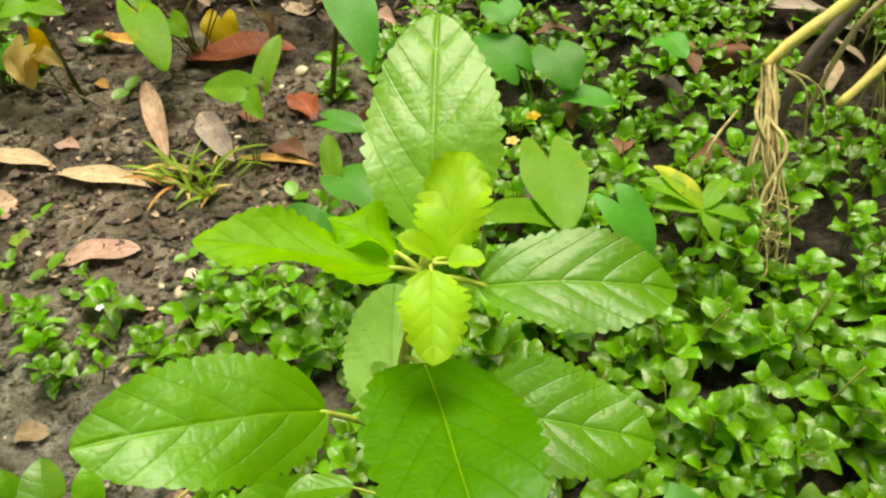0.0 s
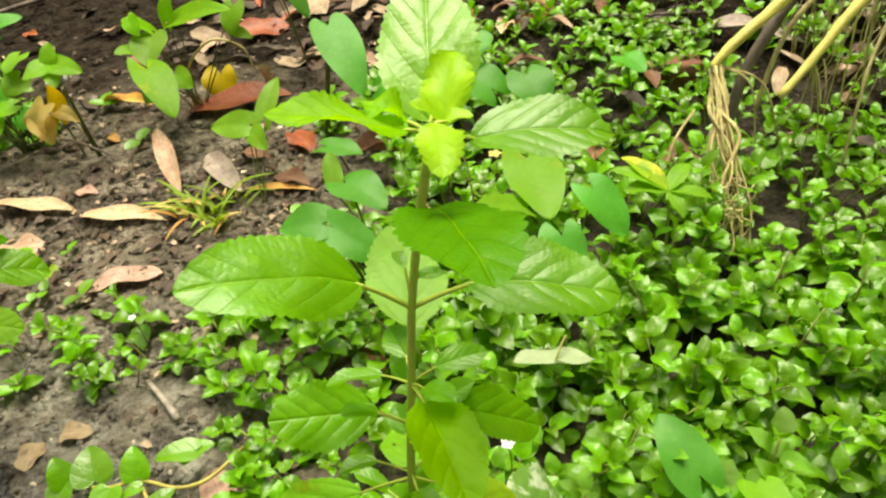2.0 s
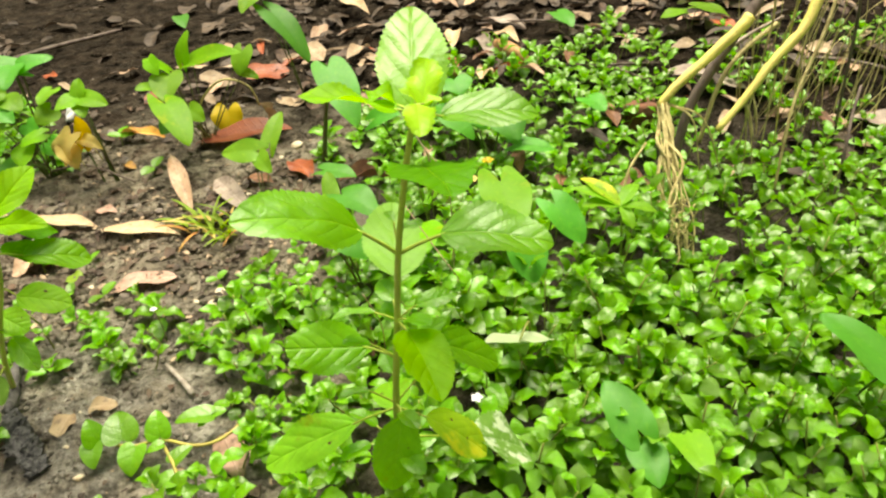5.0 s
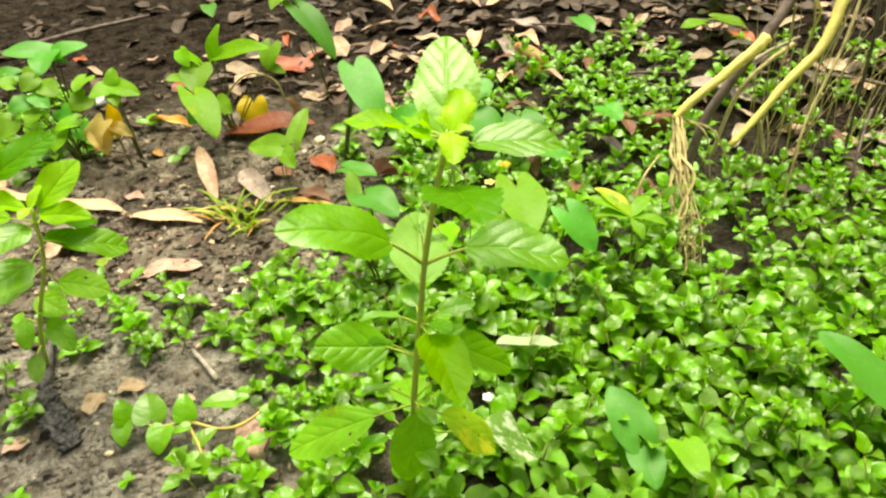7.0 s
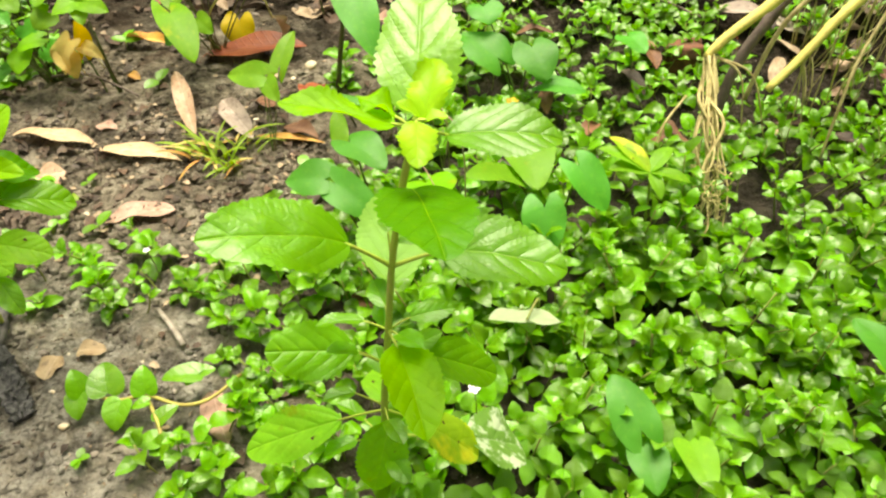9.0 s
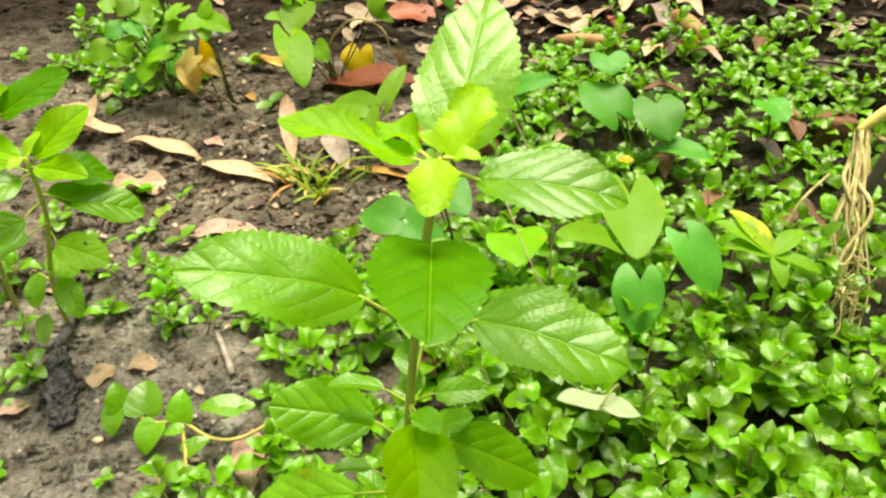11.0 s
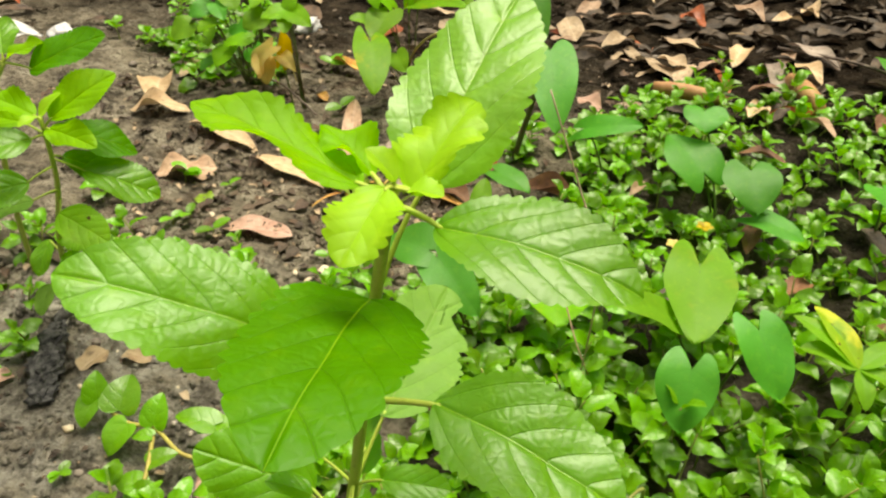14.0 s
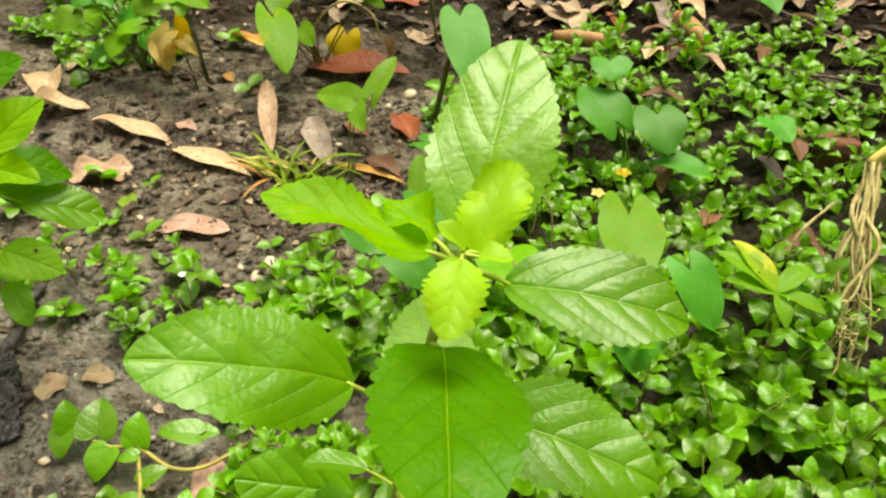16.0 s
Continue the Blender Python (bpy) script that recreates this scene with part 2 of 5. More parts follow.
M_PETIOLE = stem_material("petiole_green", (0.48, 0.64, 0.08), (0.46, 0.54, 0.09))
M_HERB = leaf_material("creeping_herb_leaf", (0.142, 0.370, 0.004), (0.20, 0.37, 0.03), veins=3.0, slant=1.2, rough=0.36, glow=0.28, relief=0.5, spread=0.17, fade=0.6, spec=0.8, warm=0.495)
M_HERB_STEM = stem_material("herb_stem_pale", (0.30, 0.36, 0.08), (0.20, 0.20, 0.05), 60.0)
M_ARUM = leaf_material("arum_leaf_bluish", (0.090, 0.350, 0.026), (0.12, 0.32, 0.05), veins=5.0, slant=1.5, rough=0.48, glow=0.36, relief=0.15, spread=0.12, spec=0.45, fade=0.5, width=0.03)
M_ARUM_LIGHT = leaf_material("arum_leaf_light", (0.180, 0.400, 0.022), (0.20, 0.38, 0.05), veins=4.0, slant=1.5, rough=0.45, relief=0.12, spread=0.08, blotch=(0.26, 0.40, 0.03), blotch_at=0.62, fade=0.5, spec=0.25)
M_ARUM_LIME = leaf_material("arum_leaf_lime", (0.180, 0.450, 0.010), (0.30, 0.46, 0.03), veins=4.0, slant=1.5, rough=0.45, relief=0.12, spread=0.10, blotch=(0.36, 0.47, 0.02), blotch_at=0.62, fade=0.5, spec=0.25)
M_ARUM_YELLOW = leaf_material("arum_leaf_yellow", (0.600, 0.450, 0.012), (0.55, 0.50, 0.06), veins=5.0, slant=1.5, rough=0.45, relief=0.3, blotch=(0.24, 0.36, 0.03), blotch_at=0.66)
M_ARUM_UNDER = leaf_material("leaf_underside_whitish", (0.50, 0.60, 0.36), (0.60, 0.66, 0.30), veins=5.0, rough=0.6, relief=0.2, fade=0.5)
M_ARUM_STEM = stem_material("arum_stalk", (0.10, 0.17, 0.035), (0.12, 0.085, 0.04), 70.0)
M_MOTTLED = leaf_material("mottled_leaf", (0.220, 0.440, 0.080), (0.5, 0.6, 0.35), rough=0.40, blotch=(0.70, 0.80, 0.56), blotch_at=0.55, blotch_size=75.0)
M_TAN = dry_material("dry_leaf_tan", (0.68, 0.51, 0.31), (0.50, 0.33, 0.18))
M_BROWN = dry_material("dry_leaf_brown", (0.30, 0.150, 0.070), (0.17, 0.075, 0.040))
M_RUST = dry_material("dry_leaf_rust", (0.46, 0.130, 0.045), (0.30, 0.075, 0.032), 0.42)
M_PINK = dry_material("dry_leaf_pinkish", (0.58, 0.38, 0.29), (0.42, 0.24, 0.17))
M_GREY = dry_material("dry_leaf_grey", (0.44, 0.36, 0.29), (0.30, 0.23, 0.19))
M_LITTER = dry_material("dry_leaf_mixed", (0.13, 0.092, 0.060), (0.045, 0.032, 0.022))
M_LITTER_PALE = dry_material("dry_leaf_pale", (0.54, 0.41, 0.27), (0.36, 0.25, 0.15))
M_LITTER_BROWN = dry_material("dry_leaf_dark", (0.15, 0.090, 0.052), (0.060, 0.038, 0.026))
M_DUN = dry_material("dry_leaf_dun", (0.58, 0.40, 0.27), (0.38, 0.23, 0.14))
M_PALE_YELLOW = leaf_material("withered_leaf_yellow", (0.78, 0.62, 0.20), (0.70, 0.56, 0.24), rough=0.55, relief=0.3, spread=0.04, blotch=(0.62, 0.40, 0.12), blotch_at=0.60, fade=0.5, glow=0.3, spec=0.25)
M_ORANGE = dry_material("dry_leaf_orange", (0.58, 0.34, 0.07), (0.45, 0.20, 0.05))
M_STALK = stem_material("dead_stalk_yellow", (0.88, 0.78, 0.20), (0.76, 0.64, 0.19), 70.0, 0.55, 0.2, 0.6)
M_ROOT = stem_material("dead_root_straw", (0.70, 0.61, 0.28), (0.40, 0.32, 0.13), 90.0, 0.7, 0.3, 0.8)
M_STICK = stem_material("dead_wood_grey", (0.22, 0.17, 0.14), (0.11, 0.08, 0.065), 60.0, 0.75, 0.2, 0.9)
M_BURNT = stem_material("charred_wood", (0.010, 0.010, 0.011), (0.13, 0.125, 0.12), 170.0, 0.55, 1.0, 1.0)
M_ASH = stem_material("charred_twig_grey", (0.14, 0.13, 0.12), (0.04, 0.037, 0.034), 110.0, 0.8, 0.4, 1.0)
M_SHELL = stem_material("shell_cream", (0.72, 0.64, 0.48), (0.58, 0.44, 0.25), 70.0, 0.5, 1.0, 0.5)
M_WHITE = stem_material("white_scrap", (0.75, 0.75, 0.76), (0.55, 0.54, 0.53), 50.0, 0.6, 1.0, 0.5)
M_BRICK = stem_material("brick_fragment", (0.20, 0.085, 0.045), (0.11, 0.055, 0.035), 60.0, 0.85, 1.0, 1.0)
M_GRASS = leaf_material("grass_blade", (0.260, 0.420, 0.030), (0.2, 0.34, 0.06), veins=0.0, relief=0.2, rough=0.5, fade=0.3)
M_GREYWOOD = stem_material("weathered_wood", (0.42, 0.37, 0.31), (0.26, 0.22, 0.18), 80.0, 0.8, 0.2, 0.8)
M_TWIG = stem_material("dead_vine_brown", (0.60, 0.46, 0.32), (0.46, 0.32, 0.22), 90.0, 0.7, 0.3, 0.6)
M_STONE = stem_material("pebble_grey", (0.26, 0.22, 0.18), (0.15, 0.12, 0.10), 60.0, 0.8, 1.0, 0.8)


# ---- building tools ----
def mesh_from(name, verts, faces, uvs=None, smooth=True):
    me = bpy.data.meshes.new(name)
    me.from_pydata([tuple(v) for v in verts], [], [tuple(f) for f in faces])
    if uvs is not None:
        layer = me.uv_layers.new(name="UVMap")
        idx = np.empty(len(me.loops), dtype=np.int32)
        me.loops.foreach_get("vertex_index", idx)
        layer.data.foreach_set("uv", np.asarray(uvs, dtype=np.float32)[idx].ravel())
    if smooth:
        me.polygons.foreach_set("use_smooth", np.ones(len(me.polygons), dtype=bool))
    me.update()
    return me


def part(name, me, material, parent, label="", m=None):
    """One mesh object under a thing or under a part."""
    ob = new(name, me)
    if not me.materials:
        me.materials.append(material)
    ob.parent = parent
    if m is not None:
        ob.matrix_basis = m
    return tagged(ob, label)


def thing(name, place, label, category, group="", m=None):
    ob = new(name)
    ob.empty_display_size = 0.01
    ob.matrix_basis = m if m is not None else Matrix.Translation(place)
    return tagged(ob, label, category, group)


def whole(name, me, material, m, label, category, group="", kind=""):
    """A thing that is one mesh."""
    ob = new(name, me)
    if not me.materials:
        me.materials.append(material)
    ob.matrix_basis = m
    return tagged(ob, label, category, group, kind)


def grid_faces(nu, nv):
    i, j = np.meshgrid(np.arange(nu), np.arange(nv))
    a = (j * (nu + 1) + i).ravel()
    return np.stack([a, a + 1, a + nu + 2, a + nu + 1], 1)


def smooth_step(lo, hi, x):
    t = np.clip((np.asarray(x, dtype=float) - lo) / (hi - lo), 0, 1)
    return t * t * (3 - 2 * t)


def blade_grid(length, width, sag=0.03, fold=0.2, teeth=0, depth=0.0, nu=10, nv=52, shape=(0.55, 0.62), pucker=0.0, wave=0.0, curl=0.0,
               veins=6.0, slant=1.9, seed=0, bite=0.0):
    """A leaf blade: its foot at the origin, its tip along +y, its face up along +z."""
    rnd = random.Random(seed)
    across = np.linspace(-1, 1, nu + 1)
    if teeth > 4:
        across = np.sign(across) * np.abs(across) ** 1.7
    u, v = np.meshgrid(across, np.linspace(0, 1, nv + 1))
    a, b = shape
    half = v ** a * np.maximum(1 - v, 0) ** b / ((a / (a + b)) ** a * (b / (a + b)) ** b)
    if teeth:
        left, right = rnd.random(), rnd.random()
        phase = np.where(u < 0, left, right)
        saw = (v * teeth + phase + 0.25 * np.sin(9 * v + 5 * phase)) % 1.0
        tooth = np.sin(np.pi * saw ** 1.5) ** 0.6
        uneven = 1 + 0.35 * np.sin(17 * v + 9 * phase) + 0.25 * np.sin(41 * v + 4 * phase)
        half = half * (1 + depth * uneven * (tooth - 0.5) * np.abs(u) ** 3 * smooth_step(0.03, 0.15, v))
    if bite:
        half = half * (1 - bite * (u > 0.3) * (0.5 + 0.5 * np.sin(23 * v + 2)) * smooth_step(0.45, 0.7, v))
    half = half * width / 2
    x = u * half * math.cos(fold)
    y = v * length
    z = sag * 4 * v * (1 - v) * length + np.abs(u) * half * math.sin(fold)
    if pucker:
        line = v * veins - (np.abs(x) / (width / 2)) ** 1.3 * slant
        near = 0.5 - np.abs(line % 1.0 - 0.5)
        z = z + pucker * (0.35 * np.abs(np.sin(np.pi * line)) - np.exp(-(near / 0.09) ** 2)) * smooth_step(0.0, 0.2, np.abs(u)) * (1 - 0.75 * np.abs(u) ** 2)
        z = z - pucker * 0.7 * np.exp(-(u / 0.06) ** 2)
    if teeth > 4:
        off = Vector((seed * 1.3, seed * 0.7, 0))
        z = z + np.vectorize(lambda p, q: noise.noise(Vector((p * 55, q * 55, 0)) + off))(x, y) * width * 0.025
    if wave:
        ph = rnd.random() * 6.28
        z = z + wave * half * np.abs(u) ** 2 * np.sin(v * 8 + ph + np.where(u < 0, 1.7, 0))
    if curl:
        z = z - curl * length * np.maximum(v - 0.45, 0) ** 2 * 2
    pts = np.stack([x, y, z], -1).reshape(-1, 3)
    uvs = np.stack([x / width + 0.5, v], -1).reshape(-1, 2)
    return pts, grid_faces(nu, nv), uvs


HEART = ((0, 0), (0.10, -0.35), (0.28, -0.80), (0.46, -1.0), (0.68, -0.80), (0.88, -0.25), (1.0, 0.16), (0.96, 0.36), (0.80, 0.58), (0.54, 0.78), (0.26, 0.93), (0.08, 0.985), (0, 1.0))


def heart_grid(length, width, sag=0.05, fold=0.12, lobe=0.32, wave=0.12, curl=0.15, seed=0, nu=10, nv=30):
    """A heart-shaped arum blade: its stalk meets it at the origin, the tip lies along +y, the two lobes reach back past the stalk."""
    rnd = random.Random(seed)
    line = spline([(x, y * lobe if y < 0 else y, 0) for x, y in HEART], 8)
    far = np.array([0.0] + [(line[i + 1] - line[i]).length for i in range(len(line) - 1)]).cumsum()
    at = np.linspace(0, far[-1], nv + 1)
    rim = np.stack([np.interp(at, far, [q[i] for q in line]) for i in (0, 1)], -1)
    rib = np.clip((rim[:, 1] - 0.05) / 0.95, 0, 1) ** 1.15
    u = np.linspace(-1, 1, nu + 1)[None, :]
    left, right = rnd.uniform(0.82, 1.06), rnd.uniform(0.82, 1.06)
    half = width / 2 * np.where(u < 0, left, right)
    x = u * rim[:, :1] * half
    y = ((1 - np.abs(u)) * rib[:, None] + np.abs(u) * rim[:, 1:] * np.where((u < 0) & (rim[:, 1:] < 0), rnd.uniform(0.75, 1.0), 1.0)) * length
    t, ph = y / length, rnd.random() * 6.28
    z = np.abs(x) * math.sin(fold) + sag * length * (1 - (2 * np.clip(t, -0.3, 1) - 1) ** 2) + wave * half * u * u * 0.5 * np.sin(t * 7 + ph + np.where(u < 0, 1.9, 0))
    z = z - curl * length * np.maximum(t - 0.45, 0) ** 2 * 1.6 - 0.25 * length * np.maximum(-t, 0) ** 1.5
    pts = np.stack([x, y, z], -1).reshape(-1, 3)
    return pts, grid_faces(nu, nv), np.stack([x / width + 0.5, t], -1).reshape(-1, 2)


def blade_mesh(name, *args, **kw):
    return mesh_from(name, *blade_grid(*args, **kw))


def leaf_pose(foot, tip, roll=0.0):
    """The pose of a blade whose tip points from foot to tip; roll: degrees about its midrib."""
    foot, tip = Vector(foot), Vector(tip)
    y = (tip - foot).normalized()
    up = Vector((0, 0, 1)) if abs(y.z) < 0.98 else Vector((0, 1, 0))
    z = (up - up.dot(y) * y).normalized()
    x = y.cross(z)
    c, s = math.cos(radians(roll)), math.sin(radians(roll))
    x, z = c * x + s * z, -s * x + c * z
    return Matrix(((x.x, y.x, z.x, foot.x), (x.y, y.y, z.y, foot.y), (x.z, y.z, z.z, foot.z), (0, 0, 0, 1)))


def bow(a, b, lift=(0, 0, 0), n=8):
    """Points on a bowed line from a to b."""
    a, b, c = Vector(a), Vector(b), (Vector(a) + Vector(b)) / 2 + Vector(lift)
    return [(1 - t) ** 2 * a + 2 * t * (1 - t) * c + t * t * b for t in (i / n for i in range(n + 1))]


def spline(points, n=6):
    """A smooth line through the points."""
    p = [Vector(q) for q in points]
    p = [2 * p[0] - p[1], *p, 2 * p[-1] - p[-2]]
    out = []
    for i in range(1, len(p) - 2):
        for k in range(n):
            t = k / n
            out.append(0.5 * (2 * p[i] + (p[i + 1] - p[i - 1]) * t + (2 * p[i - 1] - 5 * p[i] + 4 * p[i + 1] - p[i + 2]) * t * t
                              + (3 * p[i] - p[i - 1] - 3 * p[i + 1] + p[i + 2]) * t ** 3))
    return out + [p[-2]]


def tube_grid(line, r0, r1, sides=8, rough=0.0, seed=0, square=0.0):
    rnd = random.Random(seed)
    line = [Vector(q) for q in line]
    verts, n = [], len(line)
    side = None
    for i, q in enumerate(line):
        way = (line[min(i + 1, n - 1)] - line[max(i - 1, 0)]).normalized()
        if side is None:
            side = way.orthogonal().normalized()
        side = (side - side.dot(way) * way).normalized()
        other = way.cross(side)
        r = r0 + (r1 - r0) * i / (n - 1)
        for k in range(sides):
            a = 2 * math.pi * k / sides
            w = r * (1 + rough * (rnd.random() - 0.5) * 2 + square * math.cos(4 * a))
            verts.append(q + side * math.cos(a) * w + other * math.sin(a) * w)
    faces = [(i * sides + k, i * sides + (k + 1) % sides, (i + 1) * sides + (k + 1) % sides, (i + 1) * sides + k) for i in range(n - 1) for k in range(sides)]
    faces += [tuple(range(sides))[::-1], tuple(range((n - 1) * sides, n * sides))]
    return verts, faces


def tube(name, line, r0, r1, sides=8, rough=0.0, seed=0, square=0.0):
    return mesh_from(name, *tube_grid(line, r0, r1, sides, rough, seed, square))


def lump(name, size, seed, rough=0.25, level=2, block=1.0):
    """An uneven stone, clod or shell bit of about that size, centred low so that it sits in the ground."""
    bm = bmesh.new()
    bmesh.ops.create_icosphere(bm, subdivisions=level, radius=1.0)
    off = Vector((seed * 3.1, seed * 1.7, seed * 0.9))
    for v in bm.verts:
        v.co = Vector([math.copysign(abs(q) ** block, q) for q in v.co])
        k = 1 + rough * noise.noise(v.co * 1.6 + off) + rough * 0.5 * noise.noise(v.co * 4 + off)
        v.co = Vector((v.co.x * size[0], v.co.y * size[1], v.co.z * size[2])) * k * 0.5
    for f in bm.faces:
        f.smooth = True
    me = bpy.data.meshes.new(name)
    bm.to_mesh(me)
    bm.free()
    return me


# ---- an added hedge all round, well out of view: cuts low skylight, nearer on the right ----
def build_unseen_hedge():
    n = Nodes("unseen_hedge_green")
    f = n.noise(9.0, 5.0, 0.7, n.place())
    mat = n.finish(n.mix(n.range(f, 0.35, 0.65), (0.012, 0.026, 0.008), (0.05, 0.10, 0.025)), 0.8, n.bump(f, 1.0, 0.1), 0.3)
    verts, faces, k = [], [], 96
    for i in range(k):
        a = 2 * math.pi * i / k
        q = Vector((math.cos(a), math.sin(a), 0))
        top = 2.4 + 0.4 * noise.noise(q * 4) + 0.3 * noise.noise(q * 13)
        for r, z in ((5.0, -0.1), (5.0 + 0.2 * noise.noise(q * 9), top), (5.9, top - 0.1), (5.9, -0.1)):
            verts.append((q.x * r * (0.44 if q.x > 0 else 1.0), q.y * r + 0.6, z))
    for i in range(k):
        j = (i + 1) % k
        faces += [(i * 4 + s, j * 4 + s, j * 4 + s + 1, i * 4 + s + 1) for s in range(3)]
    whole("backdrop", mesh_from("backdrop", verts, faces), mat, Matrix(), "dark green hedge added out of view to block low skylight", "hedge", kind="structure")


build_unseen_hedge()


# ---- the ground: one sheet, fine where the camera looks ----
def lie(x, y):
    """The height of the ground: level soil, a little lower under the herb mat."""
    low = -0.060 * smooth_step(0.02, 0.30, x) * (1 - smooth_step(0.85, 1.25, y))
    return float(low) + 0.010 * noise.noise(Vector((x * 7, y * 7, 0.3))) + 0.005 * noise.noise(Vector((x * 23, y * 23, 4.1)))


def build_ground():
    fine_x, fine_y = np.arange(-1.3, 1.3001, 0.009), np.arange(0.12, 2.3001, 0.009)
    far = np.array([0.15, 0.4, 0.9, 2.0, 5.0, 12.0, 40.0])
    xs = np.concatenate([-1.3 - far[::-1], fine_x, 1.3 + far])
    ys = np.concatenate([0.12 - far[::-1], fine_y, 2.3 + far])
    verts = []
    for y in ys:
        for x in xs:
            near = -1.4 < x < 1.4 and 0.0 < y < 2.4
            z = lie(x, y)
            if near:
                q = Vector((x * 60, y * 60, 1.7))
                z += 0.006 * abs(noise.noise(q * 0.7)) + 0.0022 * noise.noise(q * 1.9) + 0.010 * max(0.0, noise.noise(q * 0.4 + Vector((9, 0, 0))))
            verts.append((x, y, z))
    me = mesh_from("ground", verts, grid_faces(len(xs) - 1, len(ys) - 1))
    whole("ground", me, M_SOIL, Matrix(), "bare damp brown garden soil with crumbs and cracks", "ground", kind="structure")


build_ground()


# ---- the basil plant that the camera circles ----
def basil_stem_at(z):
    """The stem's middle line by height."""
    return Vector((float(np.interp(z, [-0.02, 0.165, 0.292, 0.348, 0.398], [0.078, 0.094, 0.110, 0.120, 0.131])),
                   float(np.interp(z, [-0.02, 0.165, 0.300, 0.398], [0.328, 0.320, 0.325, 0.312])), z))


def leaf_with_petiole(plant, node, foot, tip, roll, width, sag, fold, material, label="", teeth=17, depth=0.078, pucker=0.0005, wave=0.14, curl=0.0,
                      seed=0, bite=0.0, shape=(0.58, 0.66), r=0.0009, stalk=M_PETIOLE, lift=0.002, nv=128, veins=5.0):
    """A leaf as a part of its plant, with its stalk under it. The plant stands at the origin of its parts."""
    base = plant.matrix_basis.translation
    foot, tip, node = Vector(foot) - base, Vector(tip) - base, Vector(node) - base
    length = (tip - foot).length
    me = blade_mesh("leaf", length, width, sag, fold, teeth, depth, 26 if nv > 100 else 16, nv, shape, pucker * min(1.0, width / 0.04) ** 2, wave, curl, veins=veins, slant=2.2, seed=seed, bite=bite)
    m = leaf_pose(foot, tip, roll)
    leaf = part("leaf", me, material, plant, label, m)
    back = m.inverted()
    inner = foot + (tip - foot) * 0.04
    line = [back @ q for q in bow(node, inner, (0, 0, lift))]
    part("petiole", tube("petiole", line, r * 1.2, r * 0.75, 7), stalk, leaf)
    return leaf


def build_basil():
    plant = thing("basil_plant", basil_stem_at(0.0) + Vector((0, 0, -0.006)), "tall young basil plant with toothed bright green leaves", "plant", "basil plants")
    base = plant.matrix_basis.translation
    line = spline([basil_stem_at(z) - base for z in (-0.02, 0.06, 0.165, 0.235, 0.292, 0.348, 0.398)], 5)
    part("stem", tube("stem", line, 0.0030, 0.0018, 12, 0.05, 3, 0.06), M_BASIL_STEM, plant, "brownish green square stem")
    at = basil_stem_at
    L = lambda *a, **k: leaf_with_petiole(plant, *a, **k)
    # the crown
    L(at(0.350), (0.130, 0.336, 0.385), (0.132, 0.402, 0.423), 0, 0.0425, 0.06, 0.07, M_BASIL_LIGHT, "pale glossy crown leaf", seed=1, shape=(0.46, 0.70), lift=0.010)
    L(at(0.392), (0.144, 0.310, 0.391), (0.198, 0.312, 0.386), -14, 0.031, 0.08, 0.16, M_BASIL, seed=2)
    L(at(0.392), (0.122, 0.312, 0.396), (0.071, 0.310, 0.410), -4, 0.0225, 0.03, 0.22, M_BASIL_LIME, "bright lime leaf with a ruffled edge", 16, 0.13, seed=3, wave=0.35)
    L(at(0.392), (0.122, 0.318, 0.396), (0.103, 0.324, 0.404), -8, 0.015, 0.05, 0.3, M_BASIL_LIME, "small ruffled lime leaf", seed=21, wave=0.6, teeth=10, nv=60)
    L(at(0.398), (0.132, 0.307, 0.401), (0.133, 0.282, 0.394), 7, 0.0175, 0.05, 0.26, M_BASIL_YOUNG, "yellowish young leaf", 9, 0.20, 0.0006, seed=4, r=0.0007, lift=0.001, wave=0.3)
    L(at(0.398), (0.135, 0.315, 0.395), (0.141, 0.343, 0.411), -3, 0.021, 0.07, 0.35, M_BASIL_YOUNG, "yellowish young leaf", 9, 0.21, 0.0006, seed=5, r=0.0007, lift=0.001, wave=0.45)
    L(at(0.398), (0.132, 0.312, 0.400), (0.123, 0.313, 0.407), 0, 0.009, 0.05, 0.4, M_BASIL_YOUNG, "small young leaf", 5, 0.2, 0.0, seed=6, r=0.0006, lift=0.0, nv=16)
    L(at(0.398), (0.136, 0.311, 0.399), (0.146, 0.311, 0.400), 0, 0.009, 0.05, 0.4, M_BASIL_YOUNG, "small young leaf", 5, 0.2, 0.0, seed=7, r=0.0006, lift=0.0, nv=16)
    # the front leaf that faces up, and the middle pair
    L(at(0.348), (0.128, 0.303, 0.366), (0.146, 0.233, 0.388), 5, 0.0420, 0.06, 0.12, M_BASIL_DEEP, "deep green broad leaf", seed=8, shape=(0.5, 0.58), depth=0.10, teeth=13)
    L(at(0.292), (0.090, 0.318, 0.317), (0.025, 0.283, 0.353), 22, 0.044, 0.09, 0.10, M_BASIL, seed=9, r=0.0013)
    leaf = L(at(0.292), (0.138, 0.325, 0.305), (0.208, 0.318, 0.294), -11, 0.045, 0.07, 0.20, M_BASIL, "toothed leaf with one brown speck", seed=10, r=0.0013)
    spot = lump("speck", (0.0026, 0.0018, 0.0004), 5, 0.4, 1)
    part("speck", spot, M_LITTER_BROWN, leaf, "dark brown speck", pose(0.004, 0.026, 0.0042))
    # lower leaves, older and duller
    L(at(0.235), (0.105, 0.346, 0.257), (0.103, 0.417, 0.274), -12, 0.046, -0.03, 0.08, M_BASIL_PALE, "pale leaf with a nibbled brown tip", seed=11, bite=0.5)
